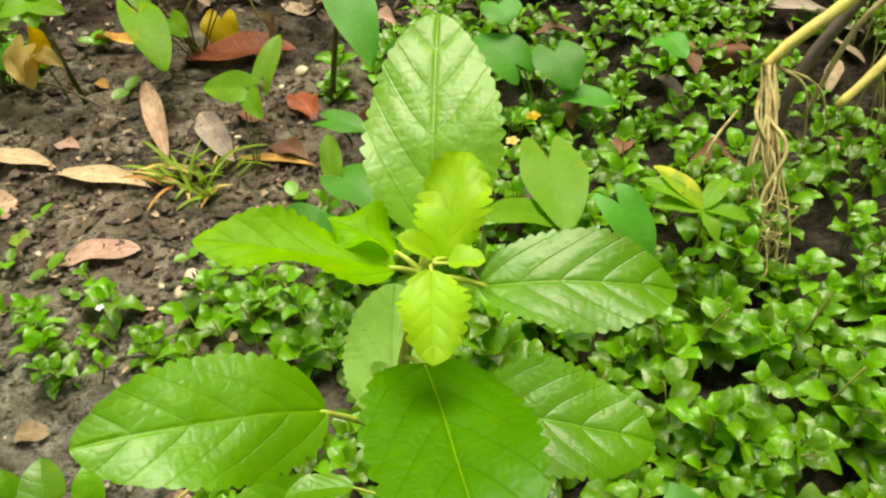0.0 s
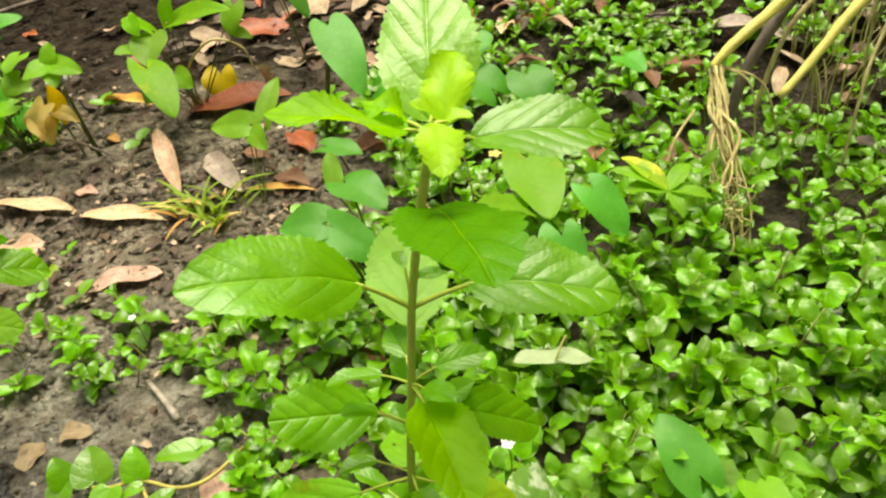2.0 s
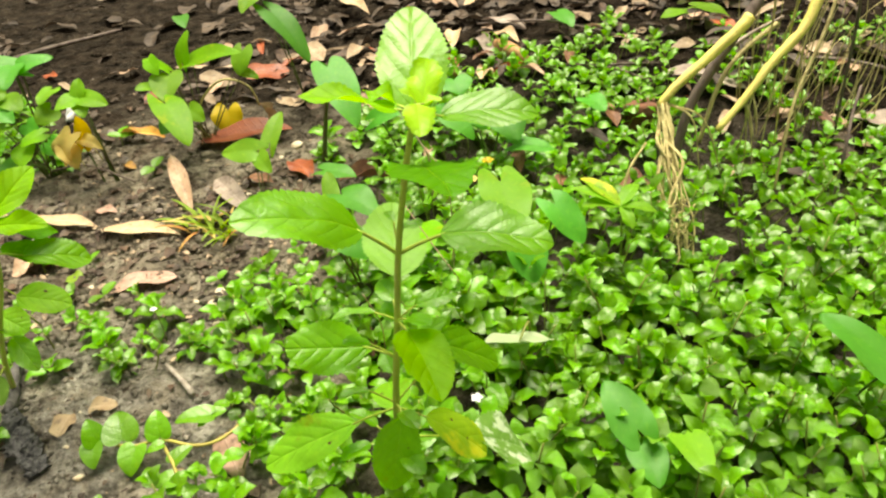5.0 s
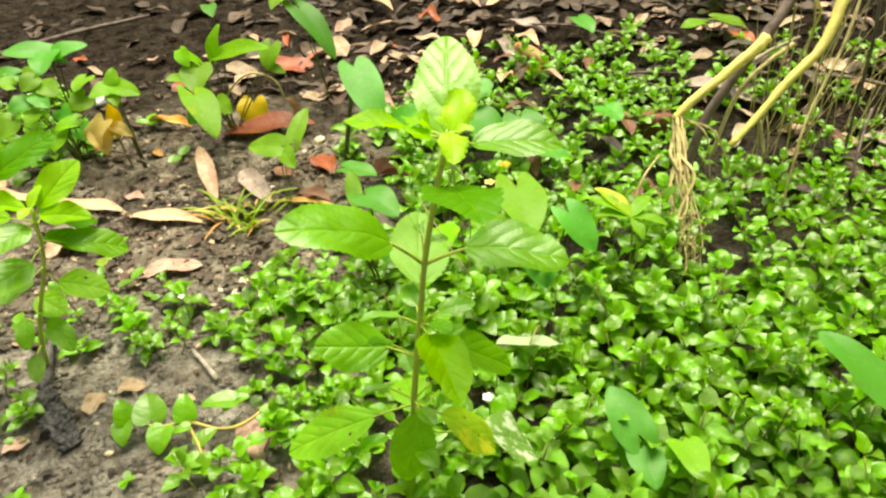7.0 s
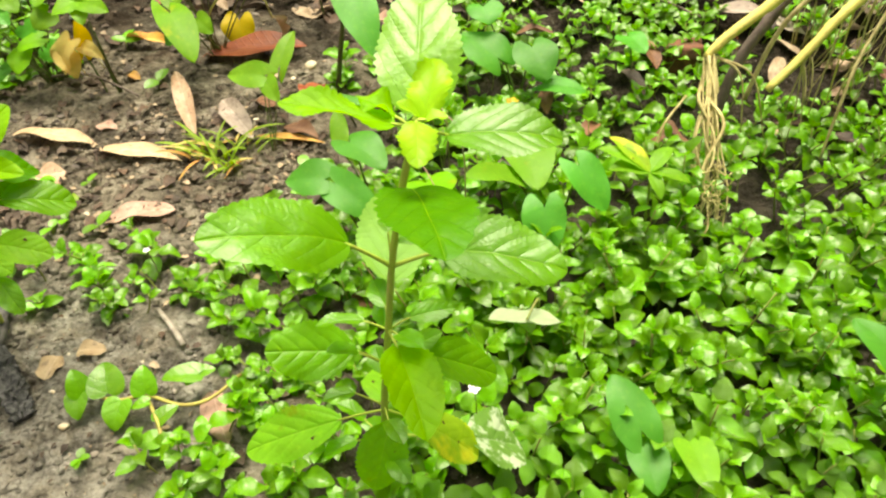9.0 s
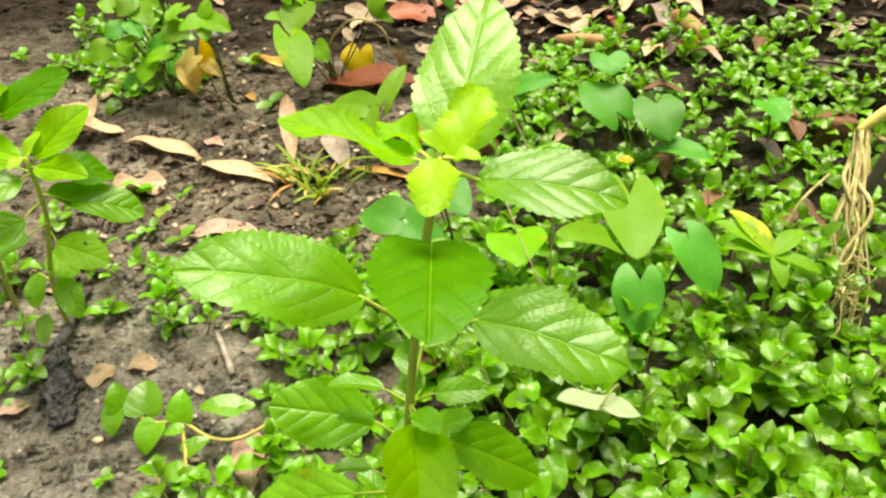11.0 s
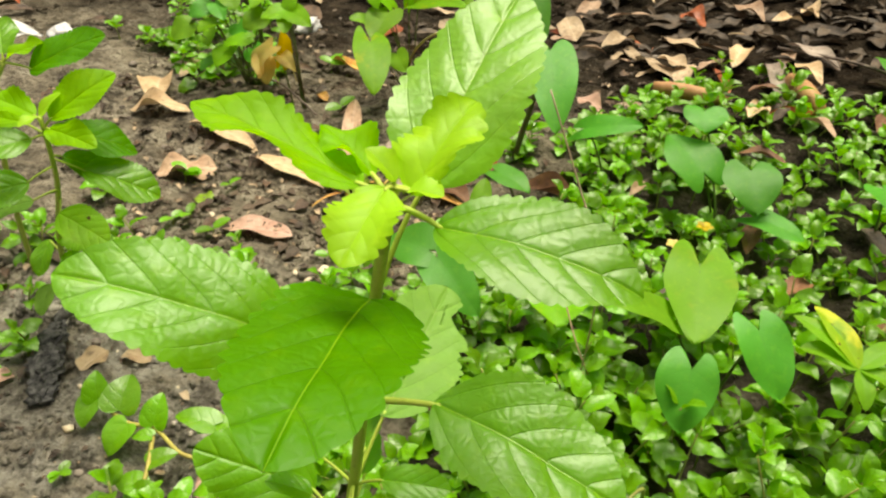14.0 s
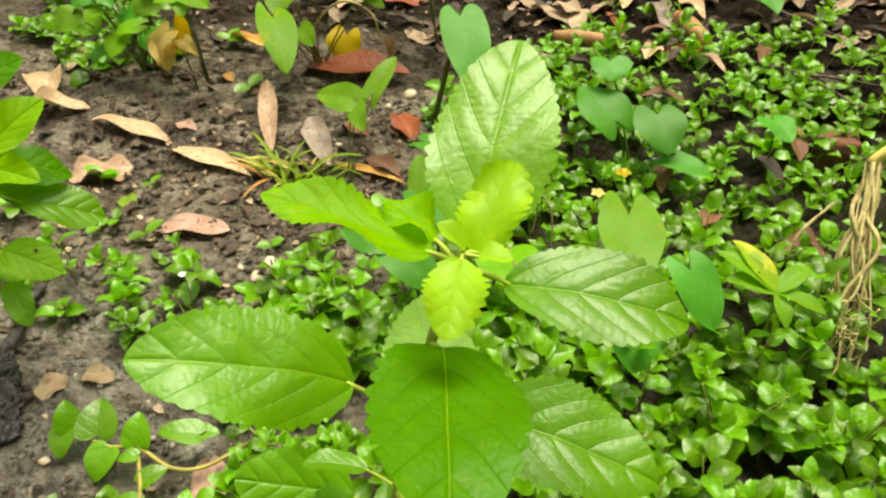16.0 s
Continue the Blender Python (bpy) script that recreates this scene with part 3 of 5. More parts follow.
    L(at(0.238), (0.110, 0.307, 0.243), (0.130, 0.245, 0.240), 12, 0.037, 0.06, 0.30, M_BASIL_LIME, seed=12, bite=0.25)
    L(at(0.205), (0.078, 0.329, 0.211), (0.026, 0.313, 0.230), 38, 0.038, -0.02, 0.06, M_BASIL, "dull leaf with a dark nibbled edge", seed=13)
    L(at(0.205), (0.125, 0.315, 0.225), (0.171, 0.330, 0.182), -22, 0.033, 0.02, 0.22, M_BASIL, seed=14)
    L(at(0.155), (0.060, 0.323, 0.139), (-0.016, 0.318, 0.103), 22, 0.038, 0.05, 0.14, M_BASIL_OLD, "old leaf with dark spots", seed=15)
    L(at(0.155), (0.097, 0.313, 0.152), (0.083, 0.290, 0.098), 30, 0.036, 0.02, 0.10, M_BASIL_OLD, seed=16)
    L(at(0.155), (0.114, 0.320, 0.143), (0.158, 0.318, 0.096), -12, 0.033, 0.04, 0.12, M_BASIL_YELLOW, "yellowing leaf with brown spots", seed=17)
    L(at(0.120), (0.150, 0.328, 0.106), (0.194, 0.350, 0.054), -12, 0.050, 0.05, 0.15, M_MOTTLED, "bleached mottled leaf", seed=18)
    L(at(0.120), (0.088, 0.350, 0.120), (0.080, 0.395, 0.105), 5, 0.034, 0.05, 0.2, M_BASIL_OLD, seed=19)
    # side shoots in the leaf axils
    rnd = random.Random(8)
    shoots = ((0.294, 0.012, 0.005), (0.238, 0.026, 0.014), (0.205, 0.024, 0.016), (0.160, 0.026, 0.018), (0.110, 0.028, 0.02))
    for z, size, reach in shoots:
        for k in range(4 if size > 0.02 else 2):
            a = k * 1.57 + rnd.uniform(-0.5, 0.5) + (0.4 if k % 2 else 0)
            foot = at(z) + Vector((math.cos(a), math.sin(a), 0)) * reach + Vector((0, 0, rnd.uniform(0.006, 0.02)))
            way = Vector((math.cos(a + 0.3), math.sin(a + 0.3), rnd.uniform(-0.1, 0.5))).normalized() * size * rnd.uniform(0.8, 1.15)
            L(at(z), foot, foot + way, rnd.uniform(-20, 20), size * 0.58, 0.06, 0.25, M_BASIL, "small axil leaf", 8, 0.12, 0.0002, seed=30 + k, r=0.0007, nv=28)


build_basil()


def build_small_basil():
    """The second basil plant, at the edge of the bare soil."""
    def at(z):
        return Vector((float(np.interp(z, [0, 0.1, 0.17, 0.22, 0.247], [-0.352, -0.312, -0.274, -0.259, -0.254])), float(np.interp(z, [0, 0.1, 0.247], [0.525, 0.500, 0.487])), z))
    plant = thing("basil_plant", at(0.0), "smaller basil plant with toothed leaves on bare soil", "plant", "basil plants")
    base = plant.matrix_basis.translation
    part("stem", tube("stem", spline([at(z) - base for z in (-0.02, 0.06, 0.12, 0.19, 0.25)], 5), 0.003, 0.0016, 10, 0.05, 2, 0.06), M_BASIL_STEM, plant, "green square stem")
    L = lambda *a, **k: leaf_with_petiole(plant, *a, **k)
    L(at(0.24), (-0.250, 0.491, 0.248), (-0.224, 0.537, 0.271), -30, 0.033, 0.05, 0.25, M_BASIL_LIME, seed=41)
    L(at(0.24), (-0.248, 0.486, 0.243), (-0.200, 0.484, 0.240), -22, 0.024, 0.05, 0.3, M_BASIL_LIME, seed=42, wave=0.3)
    L(at(0.23), (-0.262, 0.504, 0.230), (-0.235, 0.547, 0.196), -20, 0.040, 0.05, 0.1, M_BASIL_DEEP, "deep green lower leaf", seed=43)
    L(at(0.212), (-0.247, 0.501, 0.200), (-0.206, 0.533, 0.168), -22, 0.041, 0.07, 0.2, M_BASIL, seed=44)
    L(at(0.215), (-0.264, 0.500, 0.208), (-0.238, 0.522, 0.186), -20, 0.028, 0.05, 0.1, M_BASIL_DEEP, "deep green lower leaf", seed=45)
    L(at(0.245), (-0.260, 0.488, 0.250), (-0.295, 0.480, 0.262), 20, 0.023, 0.05, 0.3, M_BASIL_LIME, "ruffled lime young leaf", 9, 0.13, seed=46, wave=0.4)
    L(at(0.247), (-0.257, 0.488, 0.249), (-0.248, 0.505, 0.264), -10, 0.012, 0.05, 0.3, M_BASIL_YOUNG, "yellowish young leaf", 7, seed=47, nv=40)
    L(at(0.247), (-0.255, 0.486, 0.251), (-0.257, 0.470, 0.249), 0, 0.012, 0.05, 0.3, M_BASIL_YOUNG, "yellowish young leaf", 7, seed=48, nv=40)
    L(at(0.235), (-0.256, 0.476, 0.237), (-0.277, 0.436, 0.234), 18, 0.031, 0.06, 0.2, M_BASIL, seed=49)
    L(at(0.235), (-0.280, 0.491, 0.238), (-0.327, 0.485, 0.236), 26, 0.026, 0.05, 0.25, M_BASIL_LIME, seed=50)
    L(at(0.205), (-0.262, 0.466, 0.204), (-0.290, 0.418, 0.200), 24, 0.036, 0.06, 0.15, M_BASIL, seed=51)
    L(at(0.17), (-0.250, 0.472, 0.176), (-0.206, 0.474, 0.160), -20, 0.032, 0.06, 0.15, M_BASIL_OLD, seed=52)
    L(at(0.18), (-0.272, 0.470, 0.182), (-0.296, 0.442, 0.176), 14, 0.026, 0.06, 0.2, M_BASIL_PALE, "pale lower leaf", seed=53)
    L(at(0.12), (-0.312, 0.516, 0.123), (-0.281, 0.504, 0.108), -14, 0.031, 0.05, 0.15, M_BASIL_OLD, seed=54, teeth=8)
    L(at(0.10), (-0.300, 0.504, 0.102), (-0.274, 0.480, 0.076), -10, 0.024, 0.05, 0.2, M_BASIL, seed=55)
    L(at(0.10), (-0.326, 0.505, 0.104), (-0.323, 0.480, 0.080), 8, 0.020, 0.05, 0.2, M_BASIL, seed=56)
    L(at(0.06), (-0.320, 0.486, 0.068), (-0.316, 0.464, 0.048), 0, 0.019, 0.05, 0.2, M_BASIL_PALE, "small pale lower leaf", seed=57, teeth=7, nv=40)
    # a third, just behind it, of which a few leaves show
    other = thing("basil_plant", (-0.440, 0.545, 0.0), "basil plant standing close behind another", "plant", "basil plants")
    top = Vector((-0.325, 0.521, 0.266))
    part("stem", tube("stem", spline([(0, 0, -0.02), (0.050, -0.020, 0.12), (0.100, -0.031, 0.235), (0.115, -0.024, 0.266)], 6), 0.0028, 0.0016, 10, 0.05, 4, 0.06), M_BASIL_STEM, other, "green square stem")
    L2 = lambda *a, **k: leaf_with_petiole(other, *a, **k)
    L2(top, (-0.302, 0.524, 0.263), (-0.248, 0.558, 0.289), -26, 0.037, 0.05, 0.12, M_BASIL_DEEP, "deep green leaf", seed=61)
    L2(top, (-0.325, 0.523, 0.272), (-0.352, 0.549, 0.288), -4, 0.029, 0.05, 0.3, M_BASIL, seed=62, wave=0.3)
    L2(top, (-0.320, 0.522, 0.270), (-0.296, 0.539, 0.281), -10, 0.022, 0.05, 0.3, M_BASIL_LIME, "bright young leaf", 9, seed=63, wave=0.3)
    L2(top, (-0.328, 0.517, 0.268), (-0.356, 0.498, 0.264), 14, 0.026, 0.05, 0.3, M_BASIL_LIME, "bright young leaf", 9, seed=64, wave=0.3)
    L2(top - Vector((0.006, 0.004, 0.026)), (-0.345, 0.518, 0.250), (-0.390, 0.504, 0.238), 16, 0.030, 0.05, 0.2, M_BASIL_DEEP, "deep green leaf", seed=65)


build_small_basil()


# ---- arum seedlings: heart-shaped leaves on long stalks ----
def arum_leaf(plant, ground, foot, tip, width, material, roll=0, sag=0.05, fold=0.12, lobe=0.32, label="", r=0.0013, stalk=None, lift=(0, 0, 0.02), seed=0, wave=0.16, curl=0.05):
    base = plant.matrix_basis.translation
    stalk = stalk or (M_ARUM_STEM if material in (M_ARUM_LIGHT, M_ARUM_LIME, M_ARUM) else M_ROOT if material in (M_PALE_YELLOW, M_TAN) else M_ARUM_STEM)
    foot, tip, ground = Vector(foot) - base, Vector(tip) - base, Vector(ground) - base
    if material in (M_PALE_YELLOW, M_TAN):
        wave, curl, r = 0.35, 0.1, 0.0008
        ground = foot + Vector((0.012, 0.016, -0.045))
    elif r == 0.0013 and material in (M_ARUM_LIGHT, M_ARUM_LIME):
        r = 0.0009
    if lobe >= 0.15:
        me = mesh_from("leaf", *heart_grid((tip - foot).length, width, sag, fold, lobe, wave, curl, seed))
    else:
        me = blade_mesh("leaf", (tip - foot).length, width, sag, fold, 0, 0, 10, 18, pucker=0.0003, wave=wave, curl=curl, veins=5, slant=1.5, seed=seed)
    way = tip - foot
    if roll == 0 and abs(way.x) > 0.5 * way.length and foot.x + base.x < -0.1:
        roll = math.copysign(34, -way.x)
    m = leaf_pose(foot, tip, roll)
    leaf = part("leaf", me, material, plant, label, m)
    back = m.inverted()
    part("stalk", tube("stalk", [back @ q for q in bow(ground, foot + (tip - foot) * 0.05, lift, 10)], r * 1.4, r * 0.8, 7, 0.04, seed), stalk, leaf)


def arum(ground, leaves, label, group="arum seedlings"):
    x, y = ground
    g = Vector((x, y, lie(x, y) - 0.006))
    plant = thing("arum_seedling", g, label, "seedling", group)
    for k, (foot, tip, width, material, *more) in enumerate(leaves):
        arum_leaf(plant, g + Vector((0.0015 * k, 0.001 * k, 0)), foot, tip, width, material, *more, seed=int(abs(x * 1000) + k))


def build_arums():
    BLUE, LIGHT = M_ARUM, M_ARUM_LIGHT
    arum((0.255, 0.700), [((0.230, 0.606, 0.092), (0.234, 0.572, 0.056), 0.052, BLUE, -4), ((0.274, 0.680, 0.088), (0.304, 0.646, 0.050), 0.050, BLUE, -8),
                          ((0.217, 0.758, 0.078), (0.229, 0.668, 0.066), 0.076, LIGHT, 0, 0.0, 0.12, 0.45), ((0.205, 0.694, 0.064), (0.149, 0.652, 0.100), 0.046, LIGHT, 10)],
         "arum seedling with bluish green heart-shaped leaves among herbs")
    arum((0.110, 0.720), [((0.102, 0.690, 0.060), (0.114, 0.640, 0.062), 0.066, M_ARUM_LIME, -4)], "arum seedling with one hanging heart-shaped leaf")
    arum((0.035, 0.650), [((0.010, 0.596, 0.142), (-0.032, 0.602, 0.136), 0.042, BLUE, 25), ((0.020, 0.592, 0.140), (0.066, 0.570, 0.112), 0.040, BLUE, -25)],
         "arum seedling with a folded bluish green leaf")
    arum((0.030, 0.720), [((0.026, 0.668, 0.135), (0.066, 0.632, 0.126), 0.052, BLUE), ((0.004, 0.716, 0.085), (-0.003, 0.758, 0.118), 0.022, LIGHT, 0, 0.02, 0.1, 0.1)],
         "arum seedling with a round and a narrow pale leaf")
    arum((-0.010, 0.900), [((-0.025, 0.855, 0.066), (0.022, 0.838, 0.060), 0.042, BLUE)], "small arum seedling on bare soil")
    arum((-0.048, 0.985), [((-0.014, 0.990, 0.166), (0.026, 0.906, 0.104), 0.066, BLUE, -4, 0.04, 0.12, 0.16, "", 0.0032)], "arum with one large leaf on a thick dark stalk")
    arum((-0.100, 1.230), [((-0.125, 1.205, 0.190), (-0.066, 1.152, 0.117), 0.062, BLUE, 5), ((-0.15, 1.24, 0.22), (-0.17, 1.18, 0.20), 0.05, LIGHT)], "tall arum seedling with drooping leaves")
    arum((0.225, 1.000), [((0.194, 0.980, 0.056), (0.142, 1.020, 0.076), 0.078, BLUE, 6), ((0.245, 0.990, 0.066), (0.264, 0.945, 0.038), 0.068, BLUE, -6),
                          ((0.264, 0.960, 0.024), (0.322, 0.950, 0.014), 0.042, BLUE, -8), ((0.175, 1.045, 0.104), (0.182, 1.015, 0.090), 0.054, BLUE)],
         "clump of bluish green arum leaves among herbs")
    arum((0.085, 0.985), [((0.048, 0.960, 0.090), (0.116, 0.960, 0.110), 0.036, BLUE, -30)], "arum seedling with a nearly level leaf")
    arum((0.330, 0.395), [((0.298, 0.378, 0.034), (0.277, 0.424, 0.052), 0.042, BLUE, 8, 0.04, 0.08)], "arum leaf lying over the herb mat")
    arum((0.520, 0.440), [((0.545, 0.405, 0.052), (0.502, 0.474, 0.068), 0.060, BLUE, -6, 0.03, 0.08)], "large light green arum leaf above the herb mat")
    arum((0.330, 0.345), [((0.300, 0.368, 0.024), (0.306, 0.328, 0.016), 0.036, BLUE, 0, 0.04, 0.1, 0.2), ((0.336, 0.366, 0.036), (0.342, 0.318, 0.040), 0.036, LIGHT, 5, 0.04, 0.1, 0.15)],
         "low arum seedling at the edge of the herb mat")
    arum((0.405, 1.020), [((0.388, 1.020, 0.064), (0.408, 0.984, 0.056), 0.048, BLUE)], "small round arum leaf among herbs")
    arum((0.690, 1.430), [((0.67, 1.42, 0.05), (0.62, 1.41, 0.045), 0.05, LIGHT), ((0.70, 1.43, 0.055), (0.76, 1.40, 0.04), 0.055, LIGHT)], "pale arum seedling among dry litter")
    arum((0.760, 1.600), [((0.75, 1.6, 0.06), (0.68, 1.57, 0.05), 0.06, BLUE), ((0.78, 1.6, 0.06), (0.85, 1.56, 0.05), 0.06, BLUE), ((0.77, 1.62, 0.07), (0.77, 1.70, 0.06), 0.06, BLUE)],
         "dark green seedling at the back of the litter")
    arum((0.430, 1.500), [((0.42, 1.49, 0.05), (0.44, 1.42, 0.04), 0.055, BLUE)], "arum seedling with one leaf in dry litter")
    # the bare side
    LIME = M_ARUM_LIME
    arum((-0.268, 1.110), [((-0.281, 1.020, 0.118), (-0.237, 0.950, 0.078), 0.054, LIME, 4, 0.05, 0.12, 0.45),
                           ((-0.271, 1.120, 0.149), (-0.256, 1.140, 0.193), 0.037, LIME, 0),
                           ((-0.299, 1.120, 0.136), (-0.327, 1.100, 0.163), 0.040, LIME, 20),
                           ((-0.258, 1.120, 0.149), (-0.162, 1.080, 0.170), 0.045, LIME, -26),
                           ((-0.167, 1.115, 0.159), (-0.175, 1.090, 0.126), 0.040, LIGHT, 0),
                           ((-0.169, 1.100, 0.129), (-0.145, 1.095, 0.118), 0.020, LIGHT, 0),
                           ((-0.292, 1.095, 0.135), (-0.287, 1.040, 0.112), 0.062, LIGHT, 0),
                           ((-0.311, 1.080, 0.123), (-0.337, 1.060, 0.131), 0.028, LIGHT, 20),
                           ((-0.317, 1.100, 0.162), (-0.300, 1.080, 0.144), 0.030, LIME, 0),
                           ((-0.260, 1.060, 0.090), (-0.235, 1.040, 0.075), 0.030, LIGHT, 0),
                           ((-0.290, 1.060, 0.080), (-0.310, 1.035, 0.060), 0.034, BLUE, 0)],
         "yellowish green arum plant with heart-shaped leaves on bare soil")
    arum((-0.116, 0.830), [((-0.125, 0.895, 0.086), (-0.178, 0.905, 0.082), 0.040, LIGHT), ((-0.112, 0.930, 0.078), (-0.096, 0.985, 0.105), 0.036, LIGHT), ((-0.12, 0.885, 0.082), (-0.10, 0.855, 0.07), 0.03, LIGHT)],
         "arum seedling with light leaves on a pale stalk")
    arum((-0.545, 1.110), [((-0.542, 1.120, 0.163), (-0.616, 1.100, 0.176), 0.046, BLUE, 24),
                           ((-0.538, 1.120, 0.164), (-0.487, 1.140, 0.170), 0.042, BLUE, -24),
                           ((-0.546, 1.115, 0.168), (-0.542, 1.060, 0.150), 0.054, BLUE, 0),
                           ((-0.582, 1.040, 0.144), (-0.602, 1.035, 0.152), 0.030, LIGHT, 20)],
         "arum with dark bluish green leaves at the edge of bare soil")
    arum((-0.520, 1.030), [((-0.447, 1.020, 0.158), (-0.458, 0.990, 0.148), 0.036, LIGHT, 0), ((-0.529, 1.020, 0.160), (-0.545, 1.000, 0.148), 0.034, LIGHT, 0),
                           ((-0.545, 1.000, 0.131), (-0.565, 0.980, 0.122), 0.036, BLUE, 0), ((-0.523, 0.990, 0.117), (-0.535, 0.960, 0.110), 0.038, LIME, 0),
                           ((-0.470, 0.990, 0.100), (-0.500, 0.970, 0.092), 0.038, LIME, 16), ((-0.500, 0.980, 0.084), (-0.500, 0.948, 0.066), 0.036, LIME, 0),
                           ((-0.449, 1.000, 0.134), (-0.467, 0.980, 0.120), 0.040, LIGHT, 0), ((-0.520, 1.020, 0.150), (-0.492, 1.000, 0.136), 0.034, LIGHT, -16),
                           ((-0.568, 0.980, 0.108), (-0.585, 0.958, 0.090), 0.038, LIGHT, 0), ((-0.528, 1.000, 0.140), (-0.500, 0.980, 0.126), 0.032, BLUE, -16),
                           ((-0.560, 1.010, 0.090), (-0.540, 0.985, 0.078), 0.034, LIGHT, 0), ((-0.480, 1.010, 0.075), (-0.455, 0.990, 0.062), 0.034, BLUE, 0),
                           ((-0.530, 0.985, 0.060), (-0.545, 0.960, 0.048), 0.036, BLUE, 0), ((-0.500, 1.010, 0.110), (-0.478, 0.992, 0.100), 0.034, BLUE, 0)],
         "bushy arum clump of small rounded leaves")
    arum((-0.395, 1.005), [((-0.402, 1.000, 0.150), (-0.426, 0.970, 0.144), 0.038, LIME, 18), ((-0.401, 1.000, 0.152), (-0.400, 1.022, 0.172), 0.028, LIME, 0),
                           ((-0.398, 1.000, 0.150), (-0.350, 0.980, 0.142), 0.038, LIME, -22), ((-0.398, 0.995, 0.146), (-0.388, 0.968, 0.130), 0.030, LIGHT, 0)],
         "arum seedling with four light leaves")
    arum((-0.740, 1.330), [((-0.73, 1.32, 0.05), (-0.69, 1.30, 0.04), 0.045, LIGHT), ((-0.75, 1.32, 0.05), (-0.80, 1.30, 0.045), 0.045, BLUE)], "small seedling on dark soil")
    arum((-0.450, 1.700), [((-0.44, 1.68, 0.06), (-0.42, 1.62, 0.05), 0.04, BLUE)], "tiny seedling in dark soil")
    arum((-0.418, 1.010), [((-0.432, 0.990, 0.094), (-0.450, 0.972, 0.050), 0.058, M_PALE_YELLOW, 10, 0.10, 0.1, 0.25),
                           ((-0.422, 1.000, 0.068), (-0.415, 1.000, 0.122), 0.028, M_ARUM_YELLOW, 0, 0.1, 0.4, 0.2),
                           ((-0.421, 1.000, 0.080), (-0.384, 0.980, 0.070), 0.028, M_PALE_YELLOW, -18, 0.15, 0.4, 0.2),
                           ((-0.444, 0.985, 0.076), (-0.428, 0.968, 0.046), 0.036, M_PALE_YELLOW, 0, 0.12, 0.3, 0.25)],
         "withered arum with crumpled tan-yellow collapsed leaves")
    # the one with a yellowed, hanging leaf
    plant = thing("arum_seedling", (-0.262, 1.150, lie(-0.262, 1.15) - 0.006), "withering arum with a yellow heart-shaped leaf on an arched stalk", "seedling", "arum seedlings")
    b = plant.matrix_basis.translation
    me = mesh_from("leaf", *heart_grid(0.040, 0.058, 0.04, 0.25, 0.42, 0.15, 0.1, 5))
    part("leaf", me, M_ARUM_YELLOW, plant, "yellow heart-shaped leaf", leaf_pose(Vector((-0.228, 1.150, 0.040)) - b, Vector((-0.228, 1.122, -0.004)) - b))
    arch = spline([Vector(q) - b for q in ((-0.275, 1.12, 0.0), (-0.262, 1.115, 0.07), (-0.215, 1.111, 0.113), (-0.172, 1.112, 0.100), (-0.160, 1.113, 0.062))], 6)
    part("stalk", tube("stalk", arch, 0.0022, 0.0016, 7), M_ROOT, plant, "arched straw-coloured stalk")
    me = blade_mesh("withered_leaf", 0.05, 0.032, 0.1, 0.9, 0, 0, 8, 14, wave=0.5, curl=0.5, seed=6)
    part("withered_leaf", me, M_TAN, plant, "curled dry leaf", leaf_pose(Vector((-0.160, 1.113, 0.066)) - b, Vector((-0.150, 1.113, 0.02)) - b))


build_arums()


def build_upturned_leaf():
    g = Vector((0.215, 0.520, -0.02))
    plant = thing("arum_seedling", g, "arum leaf turned over, showing its whitish underside", "seedling", "arum seedlings")
    arum_leaf(plant, g, (0.205, 0.482, 0.056), (0.209, 0.514, 0.038), 0.070, M_ARUM_UNDER, 0, 0.02, 0.0, 0.15, "whitish leaf underside", stalk=M_HERB_STEM, lift=(0.02, 0.03, 0.06))


build_upturned_leaf()


def build_whorl():
    """A narrow-leaved herb with a yellow-blotched leaf."""
    g = Vector((0.365, 0.700, -0.045))
    plant = thing("narrow_leaved_herb", g, "narrow-leaved herb with one yellow-blotched leaf", "plant")
    node = Vector((0.356, 0.687, 0.072)) - g
    part("stem", tube("stem", bow((0, 0, 0), node, (0.005, 0, 0)), 0.0018, 0.0012, 7), M_HERB_STEM, plant)
    for k, (dx, dy, dz, w, mat) in enumerate(((-0.040, 0.045, 0.020, 0.024, M_BASIL_YELLOW), (-0.046, 0.004, 0.004, 0.026, M_ARUM_LIGHT), (0.046, -0.008, -0.008, 0.020, M_ARUM_LIGHT),
                                              (0.010, -0.030, -0.014, 0.016, M_ARUM_LIGHT), (0.030, 0.035, 0.010, 0.020, M_ARUM_LIGHT), (-0.055, 0.030, 0.016, 0.024, M_ARUM_LIGHT))):
        me = blade_mesh("leaf", math.sqrt(dx * dx + dy * dy + dz * dz), w, 0.06, 0.25, 0, 0, 8, 16, (0.6, 0.7), wave=0.1, curl=0.1, seed=k)
        part("leaf", me, mat, plant, "", leaf_pose(node, node + Vector((dx, dy, dz)), 0))


build_whorl()


